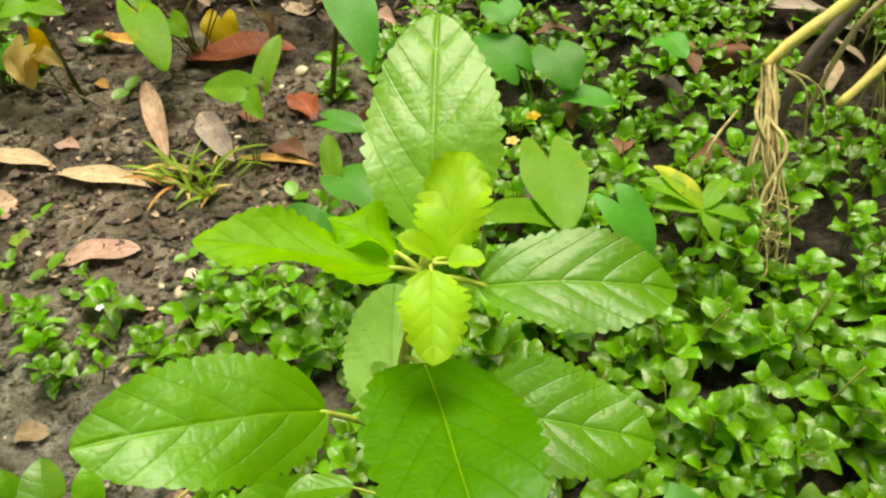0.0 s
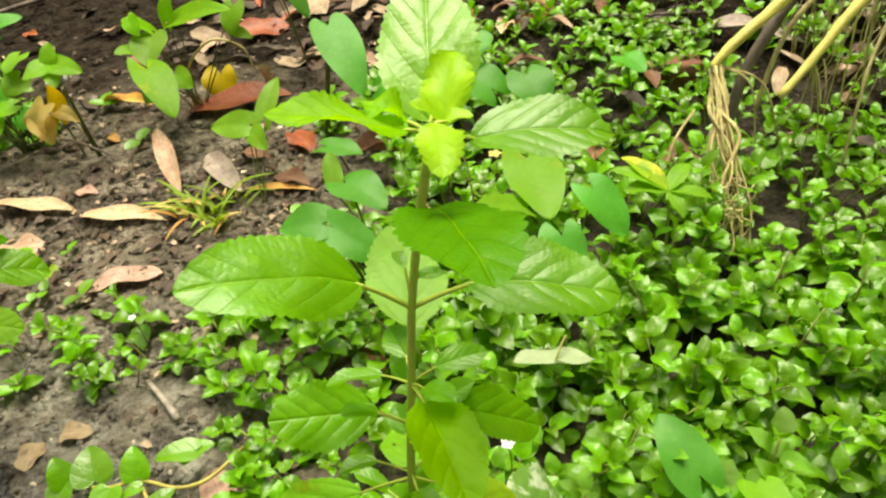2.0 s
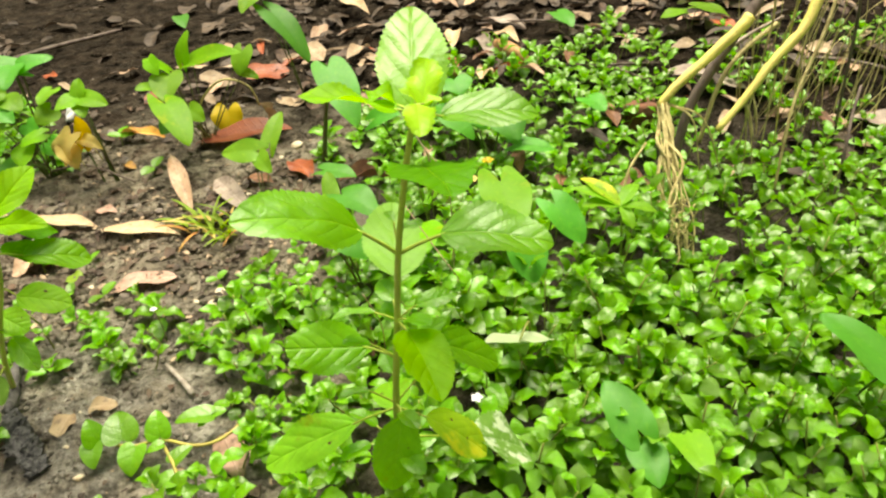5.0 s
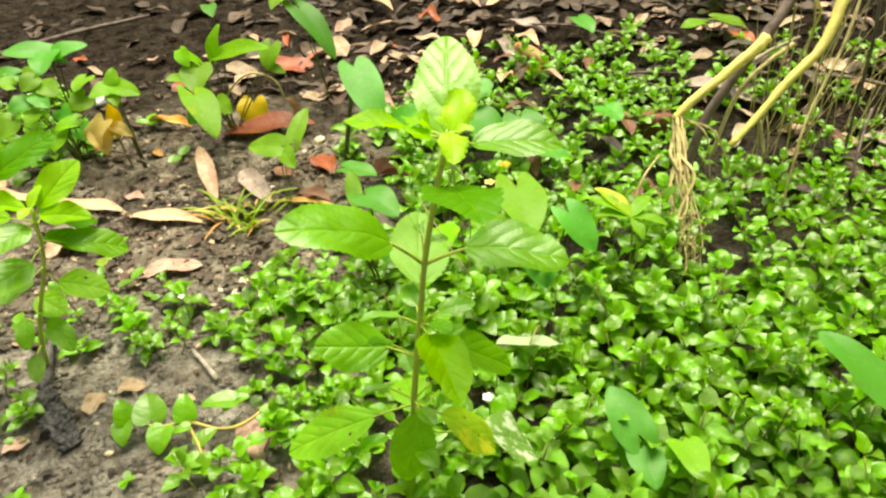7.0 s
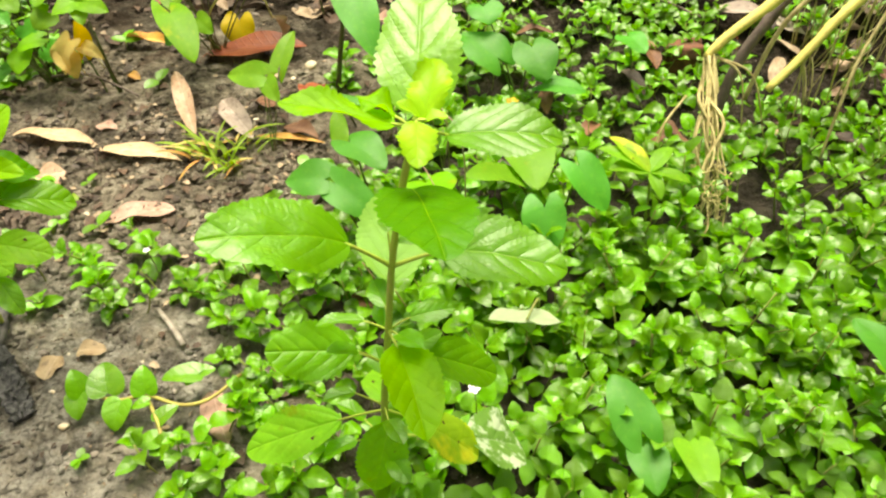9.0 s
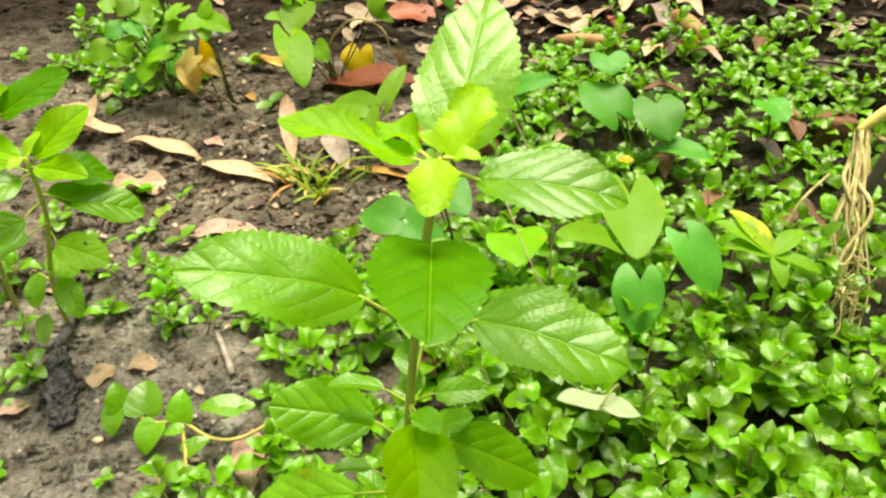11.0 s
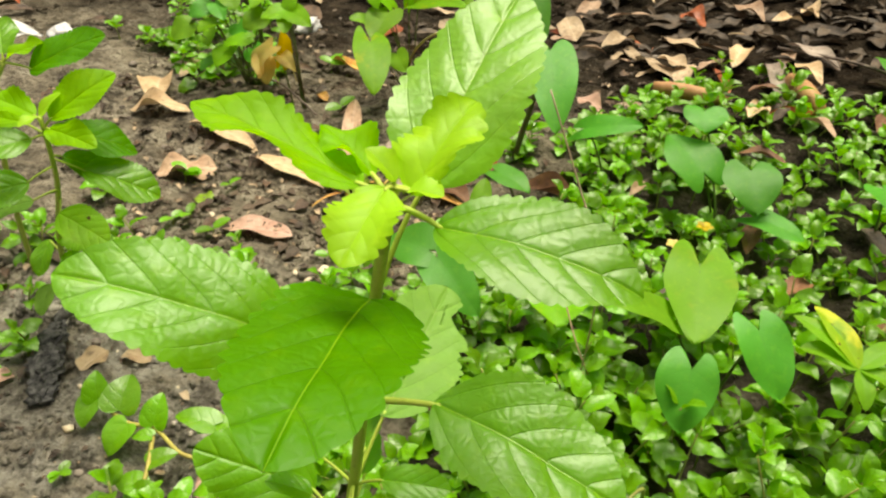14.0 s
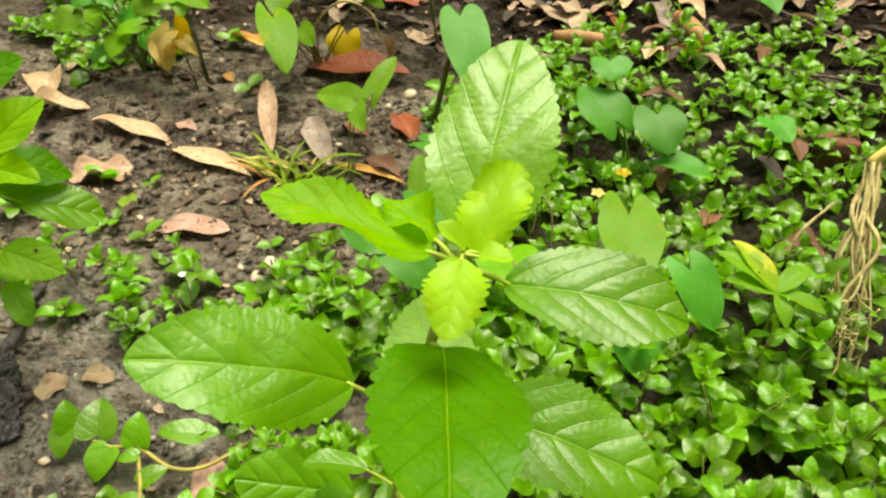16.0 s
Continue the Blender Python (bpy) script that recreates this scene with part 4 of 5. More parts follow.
# ---- the dead stalks with their hanging roots ----
def build_dead_stalks():
    plant = thing("dead_stalk", (0.452, 0.855, 0.124), "uprooted yellow dead stalk with hanging dry roots", "dead plant", "dead stalks")
    b = plant.matrix_basis.translation
    line = [Vector(q) - b for q in ((0.448, 0.853, 0.120), (0.470, 0.862, 0.142), (0.510, 0.874, 0.170), (0.556, 0.888, 0.204), (0.572, 0.896, 0.217))]
    part("stalk", tube("stalk", spline(line, 5), 0.0052, 0.0082, 14, 0.14, 3), M_STALK, plant, "yellow dry stalk")
    rnd = random.Random(4)
    for k in range(14):
        long = rnd.choice((1.0, 1.0, 0.85, 0.6))
        a = Vector((rnd.uniform(-0.008, 0.010), rnd.uniform(-0.006, 0.006), rnd.uniform(-0.006, 0.002)))
        end = Vector((0.440 + rnd.uniform(-0.014, 0.022), 0.80 - 0.10 * long + rnd.uniform(-0.02, 0.03), 0.13 - 0.165 * long)) - b
        wild = lambda w: Vector((rnd.uniform(-w, w), rnd.uniform(-w, w), rnd.uniform(-w, w) * 0.4))
        line = [a, a * 0.75 + end * 0.25 + wild(0.010), a * 0.5 + end * 0.5 + wild(0.012) + Vector((0, 0, 0.012)), a * 0.3 + end * 0.7 + wild(0.012), a * 0.12 + end * 0.88 + wild(0.010), end]
        part("root", tube("root", spline(line, 5), rnd.choice((0.0012, 0.0020, 0.0032)), 0.0009, 7, 0.22, k), M_ROOT, plant)
    for k in range(14):
        q = Vector((0.442 + rnd.uniform(-0.016, 0.022), 0.715 + rnd.uniform(-0.02, 0.03), rnd.uniform(-0.02, 0.035))) - b
        line = [q + Vector((rnd.uniform(-0.018, 0.018), rnd.uniform(-0.014, 0.014), rnd.uniform(-0.02, 0.02))) for _ in range(4)]
        part("root", tube("root", spline(line, 5), rnd.uniform(0.0006, 0.0012), 0.0005, 5, 0.15, k), M_ROOT, plant)
    for k in range(2):
        a, end = Vector((0.01, 0, -0.004)), Vector((0.505 + 0.03 * k, 0.82, 0.02)) - b
        part("root", tube("root", spline([a, a * 0.5 + end * 0.5 + Vector((0.008, 0, 0.03)), end], 6), 0.0018, 0.0008, 6, 0.15, k), M_ROOT, plant)
    second = thing("dead_stalk", (0.520, 0.820, 0.092), "broken yellow dead stalk with a frayed end", "dead plant", "dead stalks")
    b = second.matrix_basis.translation
    line = [Vector(q) - b for q in ((0.520, 0.820, 0.092), (0.560, 0.838, 0.130), (0.596, 0.856, 0.168), (0.640, 0.875, 0.208), (0.668, 0.905, 0.262), (0.695, 0.945, 0.330), (0.73, 0.99, 0.42))]
    part("stalk", tube("stalk", spline(line, 5), 0.0046, 0.0092, 14, 0.15, 5), M_STALK, second, "yellow dry stalk")
    for k in range(5):
        a = line[1] + Vector((rnd.uniform(-0.006, 0.01), 0, -0.004))
        end = a + Vector((rnd.uniform(0.0, 0.02), -0.02, -rnd.uniform(0.05, 0.12)))
        part("root", tube("root", bow(a, end, (0.008, 0, 0.0), 6), 0.0013, 0.0005, 5, 0.15, k), M_ROOT, second)
    sticks = (([(0.475, 0.85, 0.02), (0.498, 0.870, 0.110), (0.559, 0.905, 0.190), (0.594, 0.925, 0.230), (0.629, 0.95, 0.275), (0.69, 1.0, 0.36)], 0.0065, 0.0090, M_STICK, "grey dead stick leaning behind the yellow stalks"),
              ([(0.515, 0.865, 0.05), (0.534, 0.880, 0.118), (0.559, 0.90, 0.150), (0.592, 0.92, 0.170), (0.633, 0.94, 0.188)], 0.003, 0.0035, M_ROOT, "thin pale dry stem leaning"),
              ([(0.606, 0.80, 0.0), (0.616, 0.82, 0.075), (0.632, 0.845, 0.122), (0.685, 0.90, 0.211), (0.716, 0.95, 0.303)], 0.0018, 0.0026, M_ROOT, "thin straw-coloured dry stem"),
              ([(0.685, 0.785, -0.02), (0.692, 0.80, 0.06), (0.708, 0.83, 0.090), (0.728, 0.86, 0.119)], 0.002, 0.002, M_STICK, "thin dark dead twig standing"),
              ([(0.555, 0.93, 0.155), (0.60, 0.945, 0.175), (0.65, 0.96, 0.190)], 0.003, 0.002, M_GREY, "pale dry blade across the stalks"),
              ([(0.638, 0.92, 0.258), (0.646, 0.92, 0.212), (0.637, 0.92, 0.172), (0.631, 0.91, 0.10), (0.625, 0.90, 0.0)], 0.0016, 0.001, M_ROOT, "thin dry fibre hanging from the stalks"),
              ([(0.617, 0.93, 0.250), (0.621, 0.93, 0.193), (0.612, 0.92, 0.148), (0.60, 0.92, 0.0)], 0.0018, 0.001, M_ROOT, "thin dry fibre hanging from the stalks"),
              ([(0.629, 0.94, 0.270), (0.659, 0.94, 0.235), (0.654, 0.94, 0.179), (0.66, 0.93, 0.0)], 0.0022, 0.001, M_STALK, "thin dry fibre hanging from the stalks"),
              ([(0.67, 0.96, 0.32), (0.70, 0.97, 0.24), (0.69, 0.96, 0.12), (0.70, 0.95, 0.0)], 0.0025, 0.001, M_ROOT, "thin dry fibre hanging from the stalks"),
              ([(0.72, 0.98, 0.36), (0.76, 0.97, 0.22), (0.77, 0.96, 0.0)], 0.003, 0.002, M_STICK, "thin dry stem beside the stalks"),
              ([(0.40, 0.83, 0.0), (0.412, 0.845, 0.03), (0.44, 0.87, 0.055)], 0.0022, 0.0016, M_ROOT, "short pale straw standing among herbs"))
    # a tangle of fine dry grass behind the stalks
    verts, faces = [], []
    for k in range(44):
        x, y = rnd.uniform(0.66, 0.92), rnd.uniform(0.96, 1.12)
        a = Vector((x, y, lie(x, y)))
        b = a + Vector((rnd.uniform(-0.05, 0.10), rnd.uniform(-0.05, 0.05), rnd.uniform(0.08, 0.34)))
        tv, tf = tube_grid(bow(a, b, (rnd.uniform(-0.07, 0.07), rnd.uniform(-0.05, 0.05), rnd.uniform(-0.02, 0.08)), 9), rnd.uniform(0.0006, 0.0013), 0.0005, 4)
        faces += [tuple(i + len(verts) for i in f) for f in tf]
        verts += tv
    whole("dry_grass", mesh_from("dry_grass", verts, faces), M_ROOT, Matrix(), "tangle of fine straw-coloured dry grass behind the stalks", "dry grass", kind="stuff")
    for k, (line, r0, r1, mat, label) in enumerate(sticks):
        b = Vector(line[0])
        whole("dry_straw", tube("dry_straw", spline([Vector(q) - b for q in line], 6), r0, r1, 9, 0.08, k), mat, Matrix.Translation(b), label, "dry stem", "dry stems")


build_dead_stalks()


# ---- fallen leaves ----
def fallen(foot, tip, width, material, label, roll=0, fold=0.25, sag=0.05, wave=0.25, curl=0.0, shape=(0.8, 0.95), seed=0, up=0.0, group="fallen leaves"):
    """One fallen leaf that lies from foot to tip on the ground; up: height of foot and tip over it."""
    a = Vector((*foot, lie(*foot) + (up[0] if up else 0.006)))
    b = Vector((*tip, lie(*tip) + (up[1] if up else 0.006)))
    me = blade_mesh("fallen_leaf", (b - a).length, width, sag, fold, 0, 0, 8, 20, shape, wave=wave, curl=curl, seed=seed)
    ob = whole("fallen_leaf", me, material, leaf_pose(a, b, roll), label, "fallen leaf", group)
    return ob


def build_fallen():
    fallen((-0.372, 0.848), (-0.236, 0.812), 0.030, M_TAN, "long tan dry leaf lying on bare soil", 0, 0.3, 0.06, 0.2, seed=1)
    fallen((-0.500, 0.872), (-0.372, 0.860), 0.034, M_TAN, "tan dry leaf lying on bare soil", 8, 0.3, 0.08, 0.3, seed=2)
    fallen((-0.392, 0.905), (-0.356, 0.895), 0.022, M_PINK, "small pale dry leaf scrap on soil", 0, 0.3, seed=3)
    fallen((-0.276, 0.965), (-0.232, 0.862), 0.030, M_DUN, "curled pinkish brown dry leaf propped on soil", 0, 0.5, 0.04, 0.3, seed=4, up=(0.055, 0.004))
    fallen((-0.216, 0.952), (-0.140, 0.838), 0.036, M_GREY, "grey dry leaf propped at an angle", -14, 0.35, 0.03, 0.3, seed=5, up=(0.012, 0.018))
    fallen((-0.108, 1.092), (-0.292, 1.106), 0.062, M_RUST, "large glossy rust-red fallen leaf", 4, 0.3, 0.04, 0.12, seed=6, up=(0.02, 0.004))
    fallen((-0.214, 0.708), (-0.298, 0.688), 0.042, M_PINK, "pinkish dry leaf with a pointed tip", -6, 0.25, 0.06, 0.2, seed=7)
    fallen((-0.395, 0.800), (-0.455, 0.752), 0.060, M_DUN, "curled reddish dry leaf on soil", 0, 0.3, 0.06, 0.5, seed=8)
    fallen((-0.650, 0.985), (-0.590, 0.900), 0.060, M_TAN, "pale curled dry leaf on soil", 0, 0.5, 0.1, 0.2, seed=9)
    fallen((-0.620, 0.880), (-0.520, 0.900), 0.045, M_TAN, "yellowish dry leaf on soil", 0, 0.4, 0.1, 0.5, seed=10)
    fallen((0.400, 0.872), (0.455, 0.850), 0.048, M_BROWN, "brown dry leaf caught among herbs", 10, 0.4, 0.1, 0.4, seed=11, up=(0.04, 0.05))
    fallen((-0.020, 0.925), (0.075, 0.930), 0.045, M_BROWN, "brown curled leaf on soil behind the basil", 0, 0.8, 0.08, 0.3, seed=12)
    fallen((-0.110, 0.880), (-0.055, 0.855), 0.030, M_BROWN, "small brown leaf on soil", 0, 0.4, 0.1, 0.3, seed=13)
    fallen((-0.100, 1.000), (-0.060, 0.935), 0.040, M_RUST, "reddish brown leaf on soil", 0, 0.3, 0.1, 0.3, seed=14)
    fallen((-0.165, 0.950), (-0.120, 0.930), 0.028, M_BROWN, "small brown leaf on soil", 0, 0.4, 0.1, 0.3, seed=15)
    fallen((-0.150, 0.860), (-0.045, 0.845), 0.014, M_ORANGE, "narrow yellowed dry blade", 0, 0.3, 0.05, 0.1, seed=16)
    fallen((-0.395, 1.050), (-0.370, 1.035), 0.020, M_ORANGE, "scrap of yellow leaf on soil", 0, 0.4, seed=19)
    fallen((-0.440, 1.160), (-0.340, 1.130), 0.035, M_ORANGE, "curled orange-tan dry leaf", 0, 0.8, 0.12, 0.4, seed=20)
    fallen((-0.100, 0.440), (-0.070, 0.380), 0.032, M_PINK, "small pinkish dry leaf between herbs", 0, 0.3, seed=21)
    fallen((-0.271, 0.452), (-0.269, 0.482), 0.026, M_TAN, "pinkish dry leaf flake beside the charred stick", 0, 0.3, shape=(0.4, 0.45), seed=22)
    fallen((-0.252, 0.488), (-0.220, 0.487), 0.022, M_TAN, "pale pinkish leaf flake on grey soil", 0, 0.3, shape=(0.4, 0.6), seed=27)
    fallen((-0.372, 0.730), (-0.348, 0.734), 0.024, M_GRASS, "small fallen lime-green leaf on soil", 0, 0.2, shape=(0.5, 0.5), seed=28)
    fallen((-0.348, 0.410), (-0.325, 0.425), 0.020, M_PINK, "brown leaf scrap on grey soil", 0, 0.4, seed=23)
    fallen((0.560, 1.180), (0.70, 1.130), 0.050, M_GREY, "grey weathered leaf under the stalks", 0, 0.3, seed=24, up=(0.03, 0.01))
    fallen((0.820, 1.010), (0.95, 0.950), 0.050, M_GREY, "grey weathered leaf beside the stalks", 0, 0.3, seed=25, up=(0.03, 0.02))
    fallen((0.02, 0.60), (0.05, 0.53), 0.03, M_BROWN, "brown leaf under the herbs", 0, 0.4, seed=26)
    for k, (a, b, w, mat, label) in enumerate((
            ((-0.105, 1.829), (0.002, 1.702), 0.043, M_TAN, "long tan dry leaf in the litter"), ((0.065, 1.397), (0.121, 1.392), 0.038, M_LITTER_PALE, "pale dry leaf in the litter"),
            ((0.187, 1.417), (0.197, 1.545), 0.042, M_TAN, "bright tan dry leaf in the litter"), ((0.260, 1.565), (0.356, 1.512), 0.037, M_GREY, "greyish tan dry leaf in the litter"),
            ((0.283, 1.492), (0.329, 1.428), 0.035, M_TAN, "curled tan dry leaf in the litter"), ((-0.033, 1.398), (0.013, 1.480), 0.031, M_LITTER_PALE, "pale dry leaf in the litter"),
            ((0.230, 1.229), (0.252, 1.293), 0.034, M_TAN, "curled pale dry leaf beside herbs"), ((0.065, 1.635), (0.117, 1.612), 0.055, M_RUST, "broad rusty dry leaf in the litter"),
            ((0.150, 1.760), (0.219, 1.706), 0.045, M_DUN, "brown dry leaf in the litter"), ((0.230, 1.695), (0.293, 1.749), 0.028, M_TAN, "narrow tan dry leaf in the litter"),
            ((0.279, 1.816), (0.316, 1.799), 0.051, M_TAN, "broad tan dry leaf in the litter"), ((0.236, 1.466), (0.267, 1.346), 0.037, M_GREY, "grey dry leaf in the litter"),
            ((-0.016, 1.187), (0.029, 1.168), 0.034, M_PINK, "pale pinkish dry leaf on soil"))):
        fallen(a, b, w, mat, label, 0, 0.35, 0.10, 0.4, seed=200 + k, up=(0.022, 0.014))
    lost = random.Random(77)
    for k in range(26):
        x, y = lost.uniform(0.08, 0.95), lost.uniform(0.72, 1.30)
        a, s = lost.uniform(0, 6.28), lost.uniform(0.03, 0.07)
        z = (lost.uniform(0.030, 0.045), lost.uniform(0.026, 0.045))
        fallen((x, y), (x + math.cos(a) * s, y + math.sin(a) * s), s * 0.45, lost.choice((M_BROWN, M_DUN, M_LITTER)), "brown dry leaf caught in the herb mat", lost.uniform(-15, 15), 0.4, 0.1, 0.2, seed=k, up=z)
    # litter under the trees at the back: a handful of shapes, laid out at random
    rnd, edge = random.Random(21), random.Random(6)
    shapes = [blade_mesh("fallen_leaf", 0.09, w, s, f, 0, 0, 6, 12, (0.7, 0.7), wave=wv, curl=c, seed=k)
              for k, (w, s, f, wv, c) in enumerate(((0.030, 0.05, 0.3, 0.2, 0.0), (0.040, 0.08, 0.2, 0.3, 0.2), (0.024, 0.05, 0.7, 0.2, 0.0), (0.045, 0.06, 0.2, 0.35, -0.2), (0.032, -0.05, 0.4, 0.3, 0.1), (0.026, 0.10, 0.9, 0.2, 0.1)))]
    kinds = [(M_LITTER_PALE, "pale tan dry leaf in the litter"), (M_DUN, "pinkish brown dry leaf in the litter"), (M_LITTER, "brown dry leaf in the litter"), (M_LITTER_BROWN, "dark brown dry leaf in the litter"), (M_RUST, "reddish brown dry leaf in the litter")]
    meshes = {}
    far_verts, far_faces, far_uvs, count, near = [], [], [], 0, 0
    grids = {k: (np.array([v.co for v in s.vertices]), np.array([p.vertices for p in s.polygons])) for k, s in enumerate(shapes)}
    u, v = np.meshgrid(np.linspace(0, 1, 7), np.linspace(0, 1, 13))
    flat_uv = np.stack([u, v], -1).reshape(-1, 2)
    for i in range(640):
        if i < 500:
            x, y = rnd.uniform(-0.35, 1.30), rnd.uniform(1.22, 2.3)
            if y < 1.40 and x > 0.05 and rnd.random() < 0.75:
                continue
        elif i < 560:
            x, y = rnd.uniform(0.55, 1.15), rnd.uniform(0.92, 1.3)
        else:
            x, y = rnd.uniform(-1.25, -0.25), rnd.uniform(1.05, 2.2)
        if x > 1.05 or y > 1.95:
            x, y = x + edge.gauss(0, 0.16), y + edge.gauss(0, 0.16)
        k, (mat, label) = rnd.randrange(6), rnd.choices(kinds, (4, 2, 5, 5, 1))[0]
        a, r = rnd.uniform(0, 6.28), rnd.uniform(0.45, 1.1)
        m = pose(x, y, lie(x, y) + rnd.uniform(0.004, 0.014), rnd.uniform(-9, 9), rnd.uniform(-18, 18), math.degrees(a)) @ Matrix.Diagonal((r * rnd.uniform(0.6, 1.3), r, r * 0.8, 1))
        if y < 1.62 and near < 250:
            near += 1
            if (k, mat.name) not in meshes:
                meshes[k, mat.name] = shapes[k].copy()
                meshes[k, mat.name].materials.append(mat)
            whole("fallen_leaf", meshes[k, mat.name], mat, m, label, "fallen leaf", "leaf litter")
        else:
            mm = np.array(m)
            far_verts.append(grids[k][0] @ mm[:3, :3].T + mm[:3, 3])
            far_faces.append(grids[k][1] + count)
            far_uvs.append(flat_uv)
            count += len(grids[k][0])
    for i in range(800):
        x, y = rnd.uniform(-0.4, 1.3), 1.25 + 1.1 * rnd.random()
        if y < 1.42 and x > 0.05 and rnd.random() < 0.6 or x < 0.0 and rnd.random() < 0.3:
            continue
        if x > 1.05 or y > 1.95:
            x, y = x + edge.gauss(0, 0.16), y + edge.gauss(0, 0.16)
        k, r = rnd.randrange(6), rnd.uniform(0.15, 0.75)
        mm = np.array(pose(x, y, lie(x, y) + rnd.uniform(0.002, 0.010), rnd.uniform(-14, 14), rnd.uniform(-30, 30), rnd.uniform(0, 360)) @ Matrix.Diagonal((r * rnd.uniform(0.7, 1.5), r, r, 1)))
        far_verts.append(grids[k][0] @ mm[:3, :3].T + mm[:3, 3])
        far_faces.append(grids[k][1] + count)
        far_uvs.append(flat_uv)
        count += len(grids[k][0])
    me = mesh_from("leaf_litter", np.concatenate(far_verts), np.concatenate(far_faces), np.concatenate(far_uvs))
    whole("leaf_litter", me, M_LITTER, Matrix(), "far litter of brown and tan dry leaves", "leaf litter", kind="stuff")


build_fallen()


def build_pods():
    """Rolled-up dry leaves, like cigars."""
    for k, (a, b, r) in enumerate((((0.084, 1.262, 0.028), (0.196, 1.264, 0.026), 0.0120), ((0.278, 1.385, 0.032), (0.326, 1.296, 0.026), 0.0150))):
        a, b = Vector(a), Vector(b)
        line = bow(Vector(), b - a, (0, 0, 0.006), 10)
        verts, faces = tube_grid(line, r, r, 14, 0.06, k)
        for i, v in enumerate(verts):
            t = (i // 14) / 10
            c = line[i // 14]
            verts[i] = c + (v - c) * (0.35 + 0.65 * math.sin(math.pi * (0.12 + 0.8 * t)) ** 0.6)
        whole("rolled_leaf", mesh_from("rolled_leaf", verts, faces), M_TAN_ROLL, Matrix.Translation(a), "rolled-up orange-tan dry leaf in the litter", "fallen leaf", "rolled leaves")


M_TAN_ROLL = stem_material("rolled_leaf_tan", (0.52, 0.30, 0.13), (0.40, 0.20, 0.08), 60.0, 0.6, 0.3, 0.6)
build_pods()


# ---- twigs, char, shells, scraps and stones ----
def build_bits():
    b = Vector((-0.345, 0.540, 0.012))
    stick = thing("charred_stick", b, "charred black stick lying on grey soil", "stick")
    part("twig", tube("twig", spline([Vector(q) - b for q in ((-0.356, 0.575, 0.014), (-0.352, 0.545, 0.018), (-0.339, 0.513, 0.016), (-0.336, 0.488, 0.014))], 5), 0.0042, 0.006, 9, 0.25, 3), M_ASH, stick, "grey-black charred twig")
    line = bow(Vector((-0.333, 0.488, 0.014)) - b, Vector((-0.272, 0.408, 0.008)) - b, (-0.004, 0.0, 0.006), 30)
    verts, faces = tube_grid(line, 0.009, 0.0125, 22, 0.12, 7)
    for k, v in enumerate(verts):
        q = line[k // 22]
        d = v - q
        wide = 0.55 + 0.6 * math.sin(math.pi * min(1.0, 0.08 + 0.9 * (k // 22) / 30)) + 0.6 * noise.noise(v * 90) + 0.45 * noise.noise(v * 210) + 0.3 * noise.noise(v * 480)
        verts[k] = q + Vector((d.x, d.y, d.z * 0.7)) * wide
    me = mesh_from("burnt_end", verts, faces, smooth=False)
    part("burnt_end", me, M_BURNT, stick, "crumbly black burnt end")
    twigs = (([(0.140, 0.640, -0.04), (0.148, 0.610, 0.090), (0.146, 0.600, 0.185), (0.129, 0.605, 0.213), (0.114, 0.610, 0.242), (0.089, 0.620, 0.289)], 0.0008, 0.0006, M_TWIG, "thin pale brown dead vine stem standing among herbs"),
             ([(0.128, 0.606, 0.214), (0.133, 0.612, 0.185), (0.130, 0.622, 0.150)], 0.0010, 0.0007, M_TWIG, "short side branch of the dead vine stem"),
             ([(-0.182, 0.539, 0.014), (-0.141, 0.492, 0.012)], 0.0028, 0.0034, M_GREYWOOD, "short grey twig on soil"),
             ([(-0.92, 1.55, 0.01), (-0.75, 1.62, 0.03), (-0.62, 1.75, 0.02)], 0.006, 0.004, M_STICK, "bent twig on dark soil"),
             ([(0.36, 1.30, 0.01), (0.46, 1.22, 0.03), (0.54, 1.18, 0.01)], 0.004, 0.003, M_STICK, "grey branching twig in litter"),
             ([(0.46, 1.22, 0.03), (0.50, 1.25, 0.02), (0.58, 1.26, 0.01)], 0.003, 0.002, M_STICK, "grey twig in litter"),
             ([(0.25, 1.55, 0.02), (0.40, 1.50, 0.03), (0.55, 1.42, 0.01)], 0.003, 0.002, M_STICK, "thin twig in litter"),
             ([(0.70, 1.25, 0.01), (0.86, 1.16, 0.03), (0.98, 1.10, 0.01)], 0.004, 0.003, M_STICK, "pale twig in litter"),
             ([(0.17, 0.62, 0.0), (0.13, 0.64, 0.06), (0.09, 0.70, 0.10)], 0.0008, 0.0006, M_DUN, "thin reddish stem behind the basil"),
             ([(0.06, 0.545, -0.01), (0.065, 0.52, 0.06), (0.055, 0.50, 0.12)], 0.0008, 0.0006, M_DUN, "thin reddish stem among herbs"),
             ([(-0.50, 1.02, 0.02), (-0.43, 1.00, 0.035), (-0.35, 0.975, 0.01)], 0.002, 0.0015, M_STICK, "curved dry stem on soil"))
    for k, (line, r0, r1, mat, label) in enumerate(twigs):
        b = Vector(line[0])
        if len(line) == 2:
            line = bow(line[0], line[1], (0.002, 0, 0.003), 6)
            pts = [q - b for q in line]
        else:
            pts = spline([Vector(q) - b for q in line], 6)
        whole("twig", tube("twig", pts, r0, r1, 7, 0.15, k), mat, Matrix.Translation(b), label, "twig", "twigs")
    rnd = random.Random(5)
